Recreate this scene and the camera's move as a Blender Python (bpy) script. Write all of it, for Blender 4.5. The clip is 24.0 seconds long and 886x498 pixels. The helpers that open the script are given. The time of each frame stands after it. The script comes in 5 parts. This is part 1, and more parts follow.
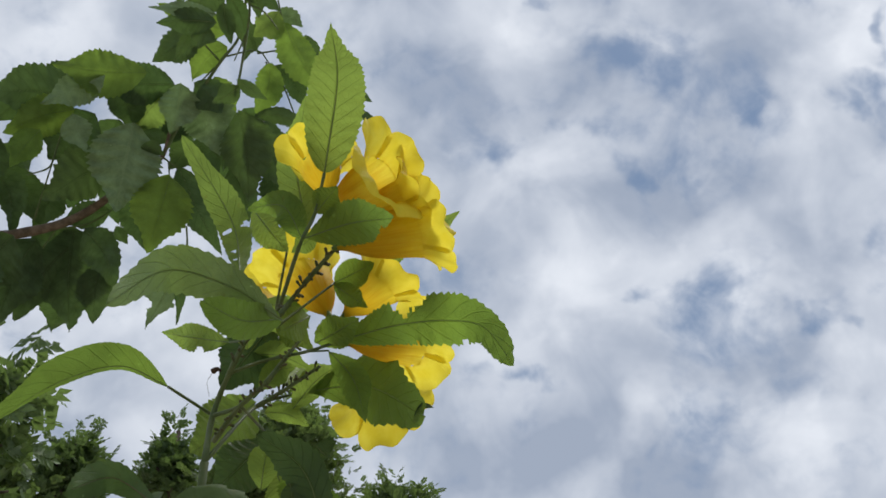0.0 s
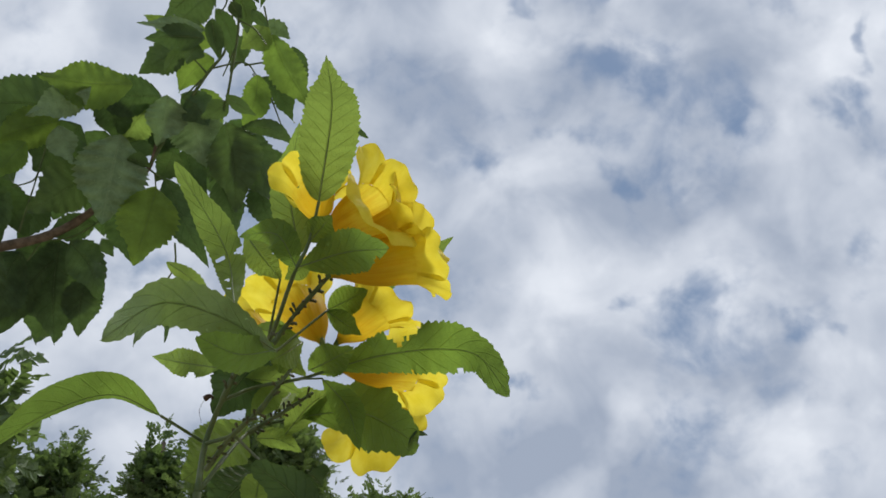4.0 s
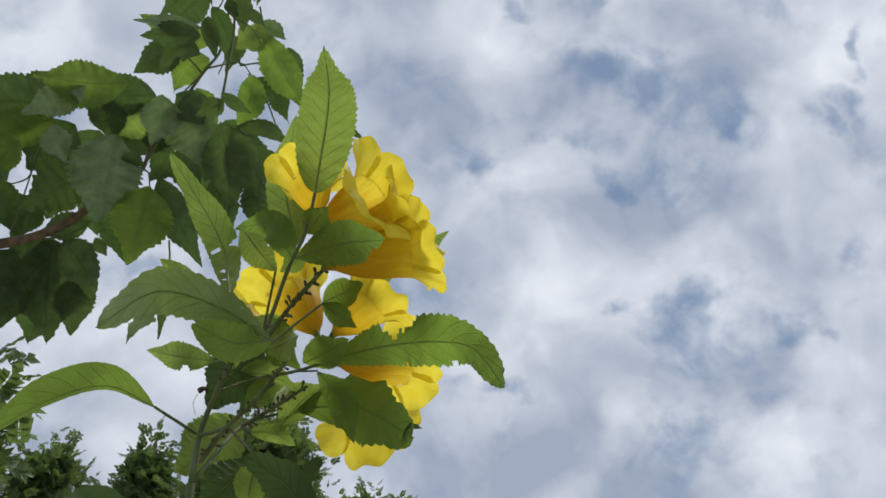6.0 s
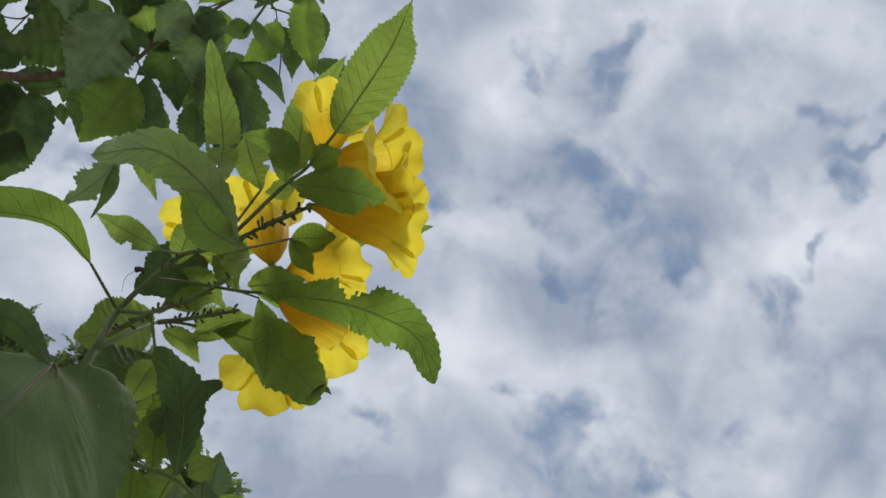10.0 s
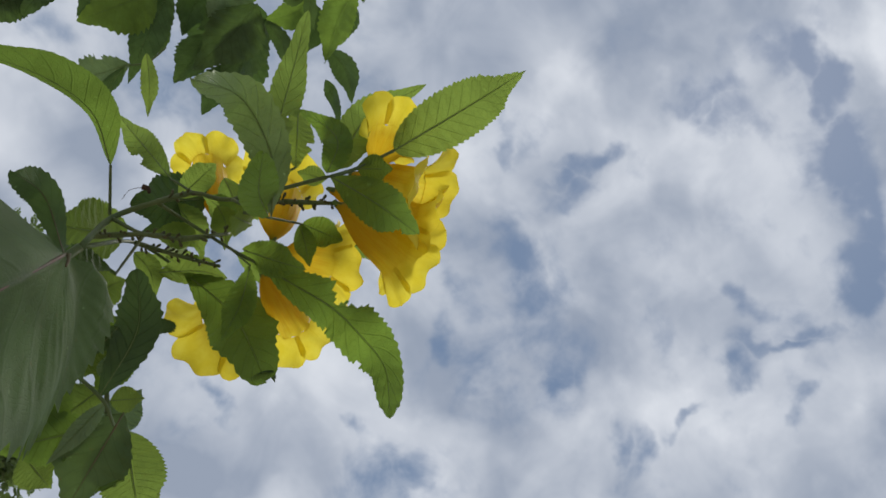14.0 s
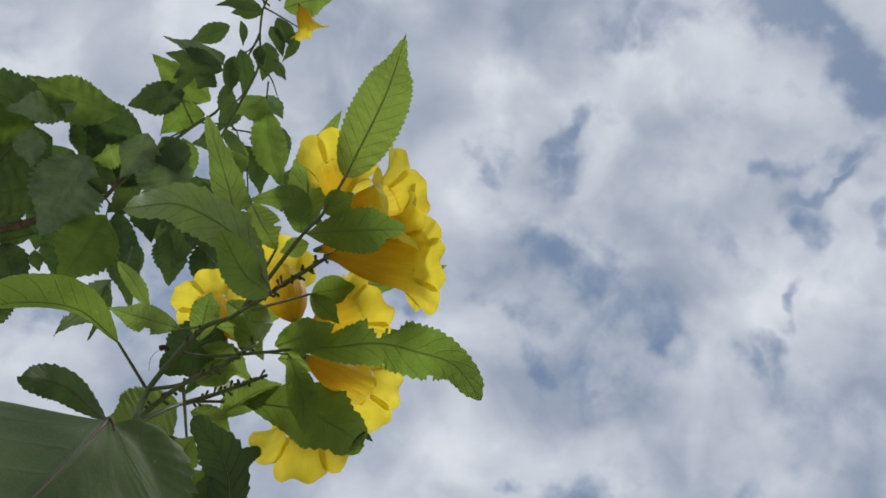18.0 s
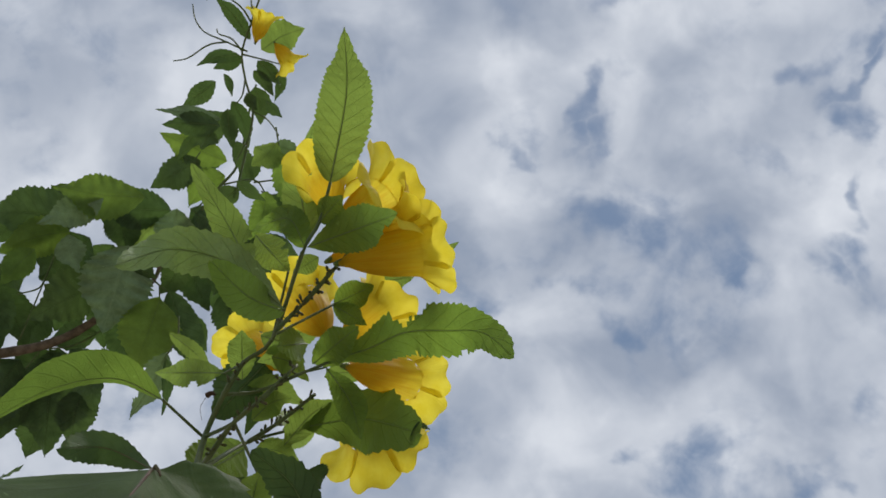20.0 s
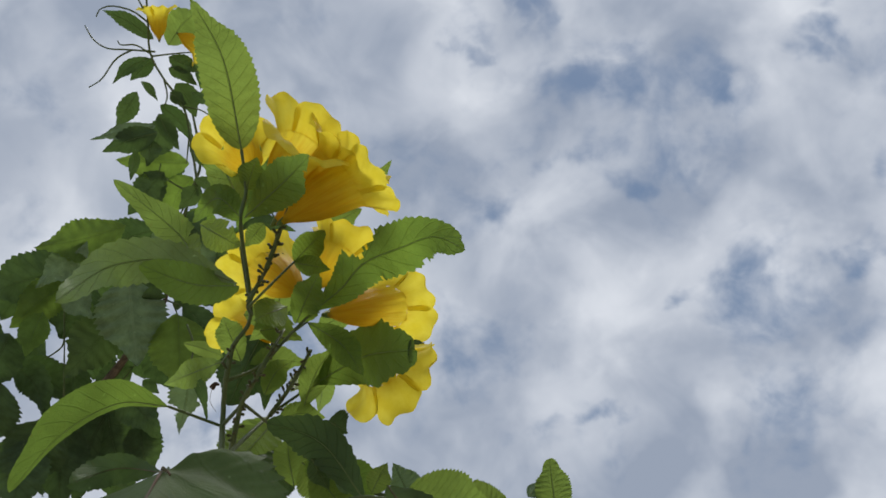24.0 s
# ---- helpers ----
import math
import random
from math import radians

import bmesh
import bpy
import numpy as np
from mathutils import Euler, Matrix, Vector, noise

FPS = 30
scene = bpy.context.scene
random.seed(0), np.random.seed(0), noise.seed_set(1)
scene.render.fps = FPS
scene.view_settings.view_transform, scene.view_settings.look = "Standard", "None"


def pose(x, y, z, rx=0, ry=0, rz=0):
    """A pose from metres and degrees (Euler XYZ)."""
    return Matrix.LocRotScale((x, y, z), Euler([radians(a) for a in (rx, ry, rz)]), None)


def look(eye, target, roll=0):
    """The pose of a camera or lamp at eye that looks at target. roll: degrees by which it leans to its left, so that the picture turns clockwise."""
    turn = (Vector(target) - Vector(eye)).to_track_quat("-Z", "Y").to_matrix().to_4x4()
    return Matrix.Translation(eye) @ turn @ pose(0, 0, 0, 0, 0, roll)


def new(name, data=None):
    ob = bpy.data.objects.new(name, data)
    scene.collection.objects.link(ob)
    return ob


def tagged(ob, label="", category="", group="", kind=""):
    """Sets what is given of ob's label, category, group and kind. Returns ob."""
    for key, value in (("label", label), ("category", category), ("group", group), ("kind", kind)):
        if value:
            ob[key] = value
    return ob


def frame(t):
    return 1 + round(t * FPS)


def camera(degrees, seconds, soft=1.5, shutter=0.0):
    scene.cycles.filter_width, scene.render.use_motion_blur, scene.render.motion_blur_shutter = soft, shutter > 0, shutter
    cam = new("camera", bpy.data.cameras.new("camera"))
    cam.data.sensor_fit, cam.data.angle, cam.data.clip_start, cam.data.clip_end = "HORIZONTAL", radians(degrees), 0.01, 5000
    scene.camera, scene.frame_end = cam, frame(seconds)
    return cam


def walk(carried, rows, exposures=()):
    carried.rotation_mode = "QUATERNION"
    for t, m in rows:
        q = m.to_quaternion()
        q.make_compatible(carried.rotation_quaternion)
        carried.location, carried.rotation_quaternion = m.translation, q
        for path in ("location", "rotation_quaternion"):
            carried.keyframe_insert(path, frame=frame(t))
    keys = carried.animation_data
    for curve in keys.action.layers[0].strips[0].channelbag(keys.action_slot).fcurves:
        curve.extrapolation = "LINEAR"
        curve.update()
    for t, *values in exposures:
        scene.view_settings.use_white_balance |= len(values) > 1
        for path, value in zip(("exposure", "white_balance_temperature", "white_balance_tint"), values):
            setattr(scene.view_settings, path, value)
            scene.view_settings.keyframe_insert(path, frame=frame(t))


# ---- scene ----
cam = camera(52.25, 24.0, 1.65)
walk(cam, [
    (0.0, pose(0.0076, 0.0065, 1.5045, 122.87, -0.79, 1.04)),
    (0.5, pose(0.0066, 0.0068, 1.5092, 123.04, -0.79, 0.81)),
    (1.0, pose(0.0071, 0.0059, 1.5102, 123.05, -0.78, 0.74)),
    (1.5, pose(0.0058, 0.0025, 1.5108, 122.91, -0.54, 0.91)),
    (2.0, pose(0.0070, 0.0018, 1.5116, 122.90, -0.47, 0.91)),
    (2.5, pose(0.0055, 0.0006, 1.5087, 122.76, -0.56, 0.67)),
    (3.0, pose(0.0041, 0.0017, 1.5094, 122.85, -0.65, 0.44)),
    (3.5, pose(0.0047, 0.0025, 1.5119, 123.35, -0.39, 0.42)),
    (5.5, pose(0.0032, 0.0019, 1.5059, 123.45, -0.23, 0.14)),
    (6.0, pose(0.0037, 0.0043, 1.5072, 123.63, -0.36, -0.21)),
    (6.5, pose(0.0062, 0.0067, 1.5073, 123.65, -0.28, -0.64)),
    (7.0, pose(0.0041, 0.0071, 1.5050, 123.51, -0.65, -1.14)),
    (7.5, pose(0.0033, 0.0077, 1.5034, 123.73, -1.85, -2.25)),
    (8.0, pose(0.0023, 0.0104, 1.5020, 124.09, -4.03, -4.38)),
    (8.5, pose(0.0012, 0.0107, 1.4977, 124.75, -6.98, -6.88)),
    (9.0, pose(-0.0025, 0.0103, 1.4986, 125.60, -10.85, -10.90)),
    (9.5, pose(-0.0054, 0.0128, 1.4952, 126.89, -14.24, -14.77)),
    (10.0, pose(-0.0112, 0.0138, 1.4909, 128.45, -17.54, -17.99)),
    (10.5, pose(-0.0240, 0.0122, 1.4897, 130.17, -21.39, -21.56)),
    (12.5, pose(-0.0408, 0.0202, 1.4755, 138.68, -30.61, -36.58)),
    (13.0, pose(-0.0408, 0.0218, 1.4765, 139.57, -31.16, -39.13)),
    (13.5, pose(-0.0433, 0.0229, 1.4754, 140.50, -31.43, -40.53)),
    (14.0, pose(-0.0417, 0.0207, 1.4741, 140.46, -31.40, -40.74)),
    (14.5, pose(-0.0390, 0.0202, 1.4709, 139.38, -29.20, -38.40)),
    (15.0, pose(-0.0311, 0.0239, 1.4676, 138.06, -25.96, -34.77)),
    (15.5, pose(-0.0314, 0.0255, 1.4707, 136.79, -23.88, -32.06)),
    (16.0, pose(-0.0310, 0.0270, 1.4743, 135.72, -21.38, -29.21)),
    (16.5, pose(-0.0292, 0.0294, 1.4660, 134.84, -18.28, -25.32)),
    (17.0, pose(-0.0249, 0.0283, 1.4637, 134.28, -15.86, -21.61)),
    (17.5, pose(-0.0203, 0.0291, 1.4629, 133.92, -13.09, -17.56)),
    (18.0, pose(-0.0174, 0.0300, 1.4622, 133.93, -10.20, -13.54)),
    (18.5, pose(-0.0091, 0.0345, 1.4594, 133.94, -7.60, -9.78)),
    (19.0, pose(-0.0054, 0.0351, 1.4558, 133.20, -6.40, -7.39)),
    (19.5, pose(-0.0026, 0.0342, 1.4595, 132.87, -3.90, -3.98)),
    (21.5, pose(0.0240, 0.0394, 1.4433, 131.73, 5.32, 7.39)),
    (22.0, pose(0.0275, 0.0433, 1.4463, 129.36, 6.88, 8.00)),
    (22.5, pose(0.0304, 0.0399, 1.4519, 128.21, 8.80, 9.34)),
    (23.0, pose(0.0303, 0.0400, 1.4504, 128.32, 10.94, 11.16)),
    (23.5, pose(0.0295, 0.0406, 1.4474, 128.82, 12.47, 12.74)),
    (24.0, pose(0.0270, 0.0371, 1.4498, 129.18, 14.09, 13.48)),
], exposures=[(t, stops, 6380.0, 9.5) for t, stops in ((0.0, 0.09), (7.0, 0.07), (10.0, -0.03), (13.0, -0.12), (18.0, -0.1), (20.0, -0.1), (24.0, -0.1))])

# ---- sky, sun ----
def link(nt, a, b):
    nt.links.new(a, b)


def calc(nt, op, a, b=0.0, clamp=False):
    n = nt.nodes.new("ShaderNodeMath")
    n.operation, n.use_clamp = op, clamp
    for i, v in enumerate((a, b)):
        if isinstance(v, (int, float)):
            n.inputs[i].default_value = v
        else:
            nt.links.new(v, n.inputs[i])
    return n.outputs[0]


def span(nt, v, a, b, c=0.0, d=1.0, smooth=True):
    n = nt.nodes.new("ShaderNodeMapRange")
    n.interpolation_type = "SMOOTHSTEP" if smooth else "LINEAR"
    nt.links.new(v, n.inputs[0])
    for i, x in zip((1, 2, 3, 4), (a, b, c, d)):
        n.inputs[i].default_value = x
    return n.outputs[0]


def mixed(nt, fac, a, b, mode="MIX"):
    n = nt.nodes.new("ShaderNodeMix")
    n.data_type, n.blend_type = "RGBA", mode
    for i, v in ((0, fac), (6, a), (7, b)):
        if hasattr(v, "is_linked"):
            nt.links.new(v, n.inputs[i])
        elif isinstance(v, (int, float)):
            n.inputs[i].default_value = v
        else:
            n.inputs[i].default_value = (*v, 1.0)
    return n.outputs[2]


def grain(nt, vec, scale, detail=4.0, rough=0.55, distort=0.0):
    n = nt.nodes.new("ShaderNodeTexNoise")
    nt.links.new(vec, n.inputs["Vector"])
    n.inputs["Scale"].default_value = scale
    n.inputs["Detail"].default_value = detail
    n.inputs["Roughness"].default_value = rough
    n.inputs["Distortion"].default_value = distort
    return n.outputs[0]


SUN_UP, SUN_ROUND = radians(62), radians(25)

# gaps between the clouds: centre and half axes in steps of 1 / SKY_UNIT on a plane ahead, turn, depth
LOW_GAPS = [
    (1073, 124, 49, 27, 0, 0.75), (1152, 153, 68, 37, 30, 0.85), (1230, 192, 58, 57, 0, 0.95), (1271, 246, 33, 59, 0, 1.0),
    (1191, 270, 58, 54, 0, 0.5), (1079, 305, 20, 20, 0, 0.7), (996, 232, 59, 14, 0, 0.45), (839, 263, 59, 20, 0, 0.5),
    (1346, 35, 21, 44, 30, 0.6), (1463, 187, 27, 19, 20, 0.75),
]
LOW_SIDE_GAPS = [
    (1483, 406, 48, 21, -15, 0.55), (1251, 573, 92, 51, 10, 0.8), (1411, 548, 53, 18, -30, 0.85), (1464, 533, 24, 14, 0, 0.7),
    (1075, 516, 24, 18, 0, 0.5), (1091, 760, 20, 24, 0, 0.5), (1203, 750, 31, 78, 10, 0.5), (821, 684, 59, 45, 30, 0.5),
]
HIGH_GAPS = [
    (913, -57, 26, 61, -49, 0.4), (1013, -110, 49, 21, -77, 0.9), (1016, -35, 27, 15, -77, 0.8), (1072, -371, 68, 27, -50, 0.8),
    (1099, -518, 69, 33, -41, 0.8), (1160, -557, 56, 34, -11, 1.35), (1238, -566, 30, 54, -68, 1.35), (1141, -385, 69, 27, -49, 0.7),
    (1366, -497, 60, 44, -49, 1.35), (1449, -493, 48, 77, -48, 1.35), (1562, -389, 42, 87, -48, 1.35), (1189, 109, 43, 51, -47, 0.7),
    (1272, 170, 37, 61, -47, 0.95),
]
HIGH_WISPS = [
    (1295, 264, 63, 41, -46, 0.85), (1186, 319, 41, 50, -46, 0.6), (1422, -158, 29, 21, -47, 0.8), (1524, -158, 93, 13, -51, 0.7),
    (1560, -236, 71, 16, -47, 0.6), (1503, -51, 33, 24, -85, 0.8), (1487, 64, 32, 16, -95, 0.8), (1384, 37, 44, 13, -66, 0.6),
    (1666, -122, 24, 21, -46, 0.7), (1487, 169, 22, 31, -46, 0.6), (410, 363, 110, 76, -50, 0.5),
]
EDGE_GAPS = [
    (749, 525, 49, 48, 12, 0.6), (846, 665, 67, 17, 12, 0.7), (1047, -28, 22, 61, 13, 0.75), (910, -9, 60, 14, 13, 0.6),
]
SKY_UNIT = 1572.0
# brighter tops and greyer bellies of the clouds, in the same terms
BRIGHT_PUFFS = [
    (1189, -279, 261, 148, -49, 0.42), (1166, -649, 132, 87, -50, 0.5), (1602, -117, 163, 64, -46, 0.22), (1592, 62, 249, 84, -46, 0.15),
    (1309, 465, 97, 107, 0, 0.42), (1368, 748, 175, 107, 0, 0.45), (1424, 133, 87, 107, 0, 0.3), (839, 330, 108, 59, 0, 0.2),
    (1151, 65, 136, 49, 0, 0.2), (926, 65, 127, 79, 0, 0.15), (35, 65, 300, 159, 0, 0.3), (277, 638, 119, 79, 0, 0.3),
]
GREY_BELLIES = [
    (929, 752, 196, 98, 0, -0.3), (1046, 633, 156, 78, 0, -0.2), (969, 840, 333, 108, -1, -0.32), (1229, -196, 124, 42, -48, -0.16),
    (1167, 454, 151, 99, -46, -0.12),
]


def make_sky():
    world = bpy.data.worlds.new("cloudy_sky")
    scene.world = world
    world.use_nodes = True
    nt = world.node_tree
    nt.nodes.clear()
    way = nt.nodes.new("ShaderNodeTexCoord").outputs["Generated"]

    def along(v):
        n = nt.nodes.new("ShaderNodeVectorMath")
        n.operation = "DOT_PRODUCT"
        link(nt, way, n.inputs[0])
        n.inputs[1].default_value = v
        return n.outputs["Value"]

    s, c = math.sin(radians(33)), math.cos(radians(33))
    ahead = calc(nt, "MAXIMUM", along((0, c, s)), 0.12)
    u = calc(nt, "DIVIDE", along((1, 0, 0)), ahead)
    v = calc(nt, "DIVIDE", along((0, s, -c)), ahead)
    flat = nt.nodes.new("ShaderNodeCombineXYZ")
    link(nt, u, flat.inputs[0])
    link(nt, v, flat.inputs[1])
    # ragged edges: the plane is shifted by noise before the gaps are laid on it
    warp = nt.nodes.new("ShaderNodeTexNoise")
    link(nt, flat.outputs[0], warp.inputs["Vector"])
    warp.inputs["Scale"].default_value, warp.inputs["Detail"].default_value, warp.inputs["Roughness"].default_value = 10.0, 4.0, 0.52
    off = nt.nodes.new("ShaderNodeVectorMath")
    off.operation = "SUBTRACT"
    link(nt, warp.outputs["Color"], off.inputs[0])
    off.inputs[1].default_value = (0.5, 0.5, 0.5)
    put = nt.nodes.new("ShaderNodeVectorMath")
    put.operation = "MULTIPLY_ADD"
    link(nt, off.outputs[0], put.inputs[0])
    put.inputs[1].default_value = (0.14, 0.14, 0.0)
    link(nt, flat.outputs[0], put.inputs[2])
    gap = None
    for x, y, a, b, turn, deep in LOW_GAPS + LOW_SIDE_GAPS + HIGH_GAPS + HIGH_WISPS + EDGE_GAPS:
        m = nt.nodes.new("ShaderNodeMapping")
        m.vector_type = "TEXTURE"
        link(nt, put.outputs[0], m.inputs[0])
        m.inputs[1].default_value = ((x - 784) / SKY_UNIT, (y - 441) / SKY_UNIT, 0)
        m.inputs[2].default_value = (0, 0, radians(turn))
        m.inputs[3].default_value = (a * 2.15 / SKY_UNIT, b * 2.15 / SKY_UNIT, 1)
        d = nt.nodes.new("ShaderNodeVectorMath")
        d.operation = "LENGTH"
        link(nt, m.outputs[0], d.inputs[0])
        one = span(nt, d.outputs["Value"], 0.05, 1.0, deep, 0.0)
        gap = one if gap is None else calc(nt, "MAXIMUM", gap, one)
    light = None
    for x, y, a, b, turn, deep in BRIGHT_PUFFS + GREY_BELLIES:
        m = nt.nodes.new("ShaderNodeMapping")
        m.vector_type = "TEXTURE"
        link(nt, put.outputs[0], m.inputs[0])
        m.inputs[1].default_value = ((x - 784) / SKY_UNIT, (y - 441) / SKY_UNIT, 0)
        m.inputs[2].default_value = (0, 0, radians(turn))
        m.inputs[3].default_value = (a * 1.5 / SKY_UNIT, b * 1.5 / SKY_UNIT, 1)
        d = nt.nodes.new("ShaderNodeVectorMath")
        d.operation = "LENGTH"
        link(nt, m.outputs[0], d.inputs[0])
        one = span(nt, d.outputs["Value"], 0.0, 1.0, deep, 0.0)
        light = one if light is None else calc(nt, "ADD", light, one)
    cells = nt.nodes.new("ShaderNodeTexVoronoi")
    cells.feature = "SMOOTH_F1"
    lump = nt.nodes.new("ShaderNodeVectorMath")
    lump.operation = "MULTIPLY_ADD"
    link(nt, off.outputs[0], lump.inputs[0])
    lump.inputs[1].default_value = (0.16, 0.16, 0.16)
    link(nt, way, lump.inputs[2])
    link(nt, lump.outputs[0], cells.inputs["Vector"])
    cells.inputs["Scale"].default_value, cells.inputs["Detail"].default_value = 8.0, 2.0
    cells.inputs["Roughness"].default_value, cells.inputs["Lacunarity"].default_value, cells.inputs["Smoothness"].default_value = 0.4, 2.3, 0.8
    heap = span(nt, cells.outputs["Distance"], 0.15, 0.95, 1.0, 0.0)
    billow = grain(nt, way, 11.0, 5.0, 0.55, 0.35)
    fine = grain(nt, way, 30.0, 4.0, 0.5, 0.4)
    rag = calc(nt, "ADD", calc(nt, "MULTIPLY", calc(nt, "SUBTRACT", billow, 0.5), 1.9), calc(nt, "MULTIPLY", calc(nt, "SUBTRACT", fine, 0.5), 0.9))
    field = calc(nt, "ADD", calc(nt, "MULTIPLY", gap, 0.8), rag)
    field = calc(nt, "SUBTRACT", field, calc(nt, "MULTIPLY", calc(nt, "SUBTRACT", heap, 0.3), 0.3))
    open_sky = span(nt, field, 0.05, 1.0, 0.0, 0.97)
    sky = nt.nodes.new("ShaderNodeTexSky")
    sky.sky_type, sky.sun_disc = "NISHITA", False
    sky.sun_elevation, sky.sun_rotation = SUN_UP, SUN_ROUND
    blue = mixed(nt, 1.0, sky.outputs[0], (0.055, 0.055, 0.055), "MULTIPLY")
    blue = mixed(nt, 0.8, blue, (0.165, 0.25, 0.40))
    shade = span(nt, grain(nt, way, 5.0, 4.0, 0.5), 0.32, 0.68)
    puff = span(nt, grain(nt, way, 10.0, 4.0, 0.46, 0.5), 0.3, 0.7)
    tone = calc(nt, "ADD", calc(nt, "MULTIPLY", shade, 0.28), calc(nt, "MULTIPLY", puff, 0.42))
    tone = calc(nt, "ADD", tone, calc(nt, "MULTIPLY", calc(nt, "SUBTRACT", heap, 0.3), 0.34))
    tone = calc(nt, "ADD", tone, calc(nt, "MULTIPLY", light, 0.8), clamp=True)
    cloud = mixed(nt, tone, (0.335, 0.385, 0.48), (0.80, 0.825, 0.875))
    both = mixed(nt, open_sky, cloud, blue)
    bg = nt.nodes.new("ShaderNodeBackground")
    link(nt, both, bg.inputs[0])
    bg.inputs[1].default_value = 1.0
    out = nt.nodes.new("ShaderNodeOutputWorld")
    link(nt, bg.outputs[0], out.inputs[0])


make_sky()
sun = new("sun", bpy.data.lights.new("sun", "SUN"))
sun.data.energy, sun.data.angle, sun.data.color = 2.6, radians(25), (1.0, 0.96, 0.9)
sun.matrix_world = look((0, 0, 0), (-math.sin(SUN_ROUND) * math.cos(SUN_UP), -math.cos(SUN_ROUND) * math.cos(SUN_UP), -math.sin(SUN_UP)))
sun.location = (0, 0, 20)


# ---- materials ----
def material(name):
    m = bpy.data.materials.new(name)
    m.use_nodes = True
    nt = m.node_tree
    nt.nodes.clear()
    return m, nt, nt.nodes.new("ShaderNodeOutputMaterial")


def leaf_material(name, top, through_it, thin=0.45, rough=0.42, veins=11.0, vein_light=0.3, dull=0.0, relief=0.75):
    """A blade with a midrib and side veins (by its own uv: across, along), blotches, and light that comes through it."""
    m, nt, out = material(name)
    uv = nt.nodes.new("ShaderNodeUVMap").outputs[0]
    cut = nt.nodes.new("ShaderNodeSeparateXYZ")
    link(nt, uv, cut.inputs[0])
    place = nt.nodes.new("ShaderNodeTexCoord").outputs["Object"]
    across = calc(nt, "ABSOLUTE", calc(nt, "SUBTRACT", calc(nt, "MULTIPLY", cut.outputs[0], 2.0), 1.0))
    wob = grain(nt, place, 90.0, 2.0)
    lane = calc(nt, "SUBTRACT", calc(nt, "MULTIPLY", cut.outputs[1], veins), calc(nt, "MULTIPLY", across, 1.5))
    lane = calc(nt, "ADD", lane, calc(nt, "MULTIPLY", wob, 0.35))
    saw = calc(nt, "ABSOLUTE", calc(nt, "SUBTRACT", calc(nt, "FRACT", lane), 0.5))
    side = span(nt, saw, 0.0, 0.09, 1.0, 0.0)
    side = calc(nt, "MULTIPLY", side, span(nt, across, 0.75, 1.0, 1.0, 0.0))
    rib = span(nt, across, 0.02, 0.065, 1.0, 0.0)
    vein = calc(nt, "MAXIMUM", calc(nt, "MULTIPLY", side, 0.75), rib)
    blotch = span(nt, grain(nt, place, 45.0, 5.0, 0.6), 0.3, 0.72)
    patch = span(nt, grain(nt, place, 22.0, 2.0, 0.5), 0.35, 0.65)
    speck = span(nt, grain(nt, place, 420.0, 3.0, 0.6), 0.62, 0.78)
    luck = nt.nodes.new("ShaderNodeObjectInfo").outputs["Random"]
    net = nt.nodes.new("ShaderNodeTexVoronoi")
    net.feature = "DISTANCE_TO_EDGE"
    link(nt, place, net.inputs["Vector"])
    net.inputs["Scale"].default_value = 520.0
    mesh_vein = span(nt, net.outputs["Distance"], 0.0, 0.09, 1.0, 0.0)
    body = mixed(nt, blotch, [x * 0.78 for x in top], [min(1, x * 1.25) for x in top])
    body = mixed(nt, calc(nt, "MULTIPLY", luck, 0.06 if dull else 0.35), body, [top[0] * 1.5, top[1] * 1.2, top[2] * 0.8])
    body = mixed(nt, calc(nt, "MULTIPLY", vein, vein_light), body, [x * 0.35 for x in top] if not dull else [min(1, x * 1.6) for x in top])
    body = mixed(nt, calc(nt, "MULTIPLY", speck, 0.3), body, (0.16, 0.12, 0.04))
    fleck = span(nt, grain(nt, place, 260.0, 2.0, 0.5), 0.70, 0.76)
    body = mixed(nt, calc(nt, "MULTIPLY", fleck, 0.5), body, [min(1, x * 3.0) for x in top])
    thro = mixed(nt, blotch, [x * 0.8 for x in through_it], [min(1, x * 1.2) for x in through_it])
    thro = mixed(nt, calc(nt, "MULTIPLY", vein, vein_light), thro, [x * 0.3 for x in through_it])
    thro = mixed(nt, calc(nt, "MULTIPLY", mesh_vein, 0.18), thro, [x * 0.5 for x in through_it])
    thro = mixed(nt, calc(nt, "MULTIPLY", luck, 0.3), thro, [through_it[0] * 1.25, through_it[1] * 1.08, through_it[2]])
    thro = mixed(nt, calc(nt, "MULTIPLY", speck, 0.35), thro, (0.2, 0.13, 0.02))
    thro = mixed(nt, calc(nt, "MULTIPLY", patch, 0.4), thro, [x * 0.7 for x in through_it])
    bump = nt.nodes.new("ShaderNodeBump")
    bump.inputs["Strength"].default_value, bump.inputs["Distance"].default_value = relief, 0.0007
    height = calc(nt, "ADD", calc(nt, "MULTIPLY", vein, -0.8), calc(nt, "ADD", calc(nt, "MULTIPLY", blotch, 0.6), calc(nt, "MULTIPLY", mesh_vein, -0.2)))
    link(nt, height, bump.inputs["Height"])
    skin = nt.nodes.new("ShaderNodeBsdfPrincipled")
    link(nt, body, skin.inputs["Base Color"])
    skin.inputs["Roughness"].default_value = rough
    skin.inputs["Specular IOR Level"].default_value = 0.12
    link(nt, bump.outputs[0], skin.inputs["Normal"])
    glow = nt.nodes.new("ShaderNodeBsdfTranslucent")
    link(nt, thro, glow.inputs[0])
    link(nt, bump.outputs[0], glow.inputs["Normal"])
    mix = nt.nodes.new("ShaderNodeMixShader")
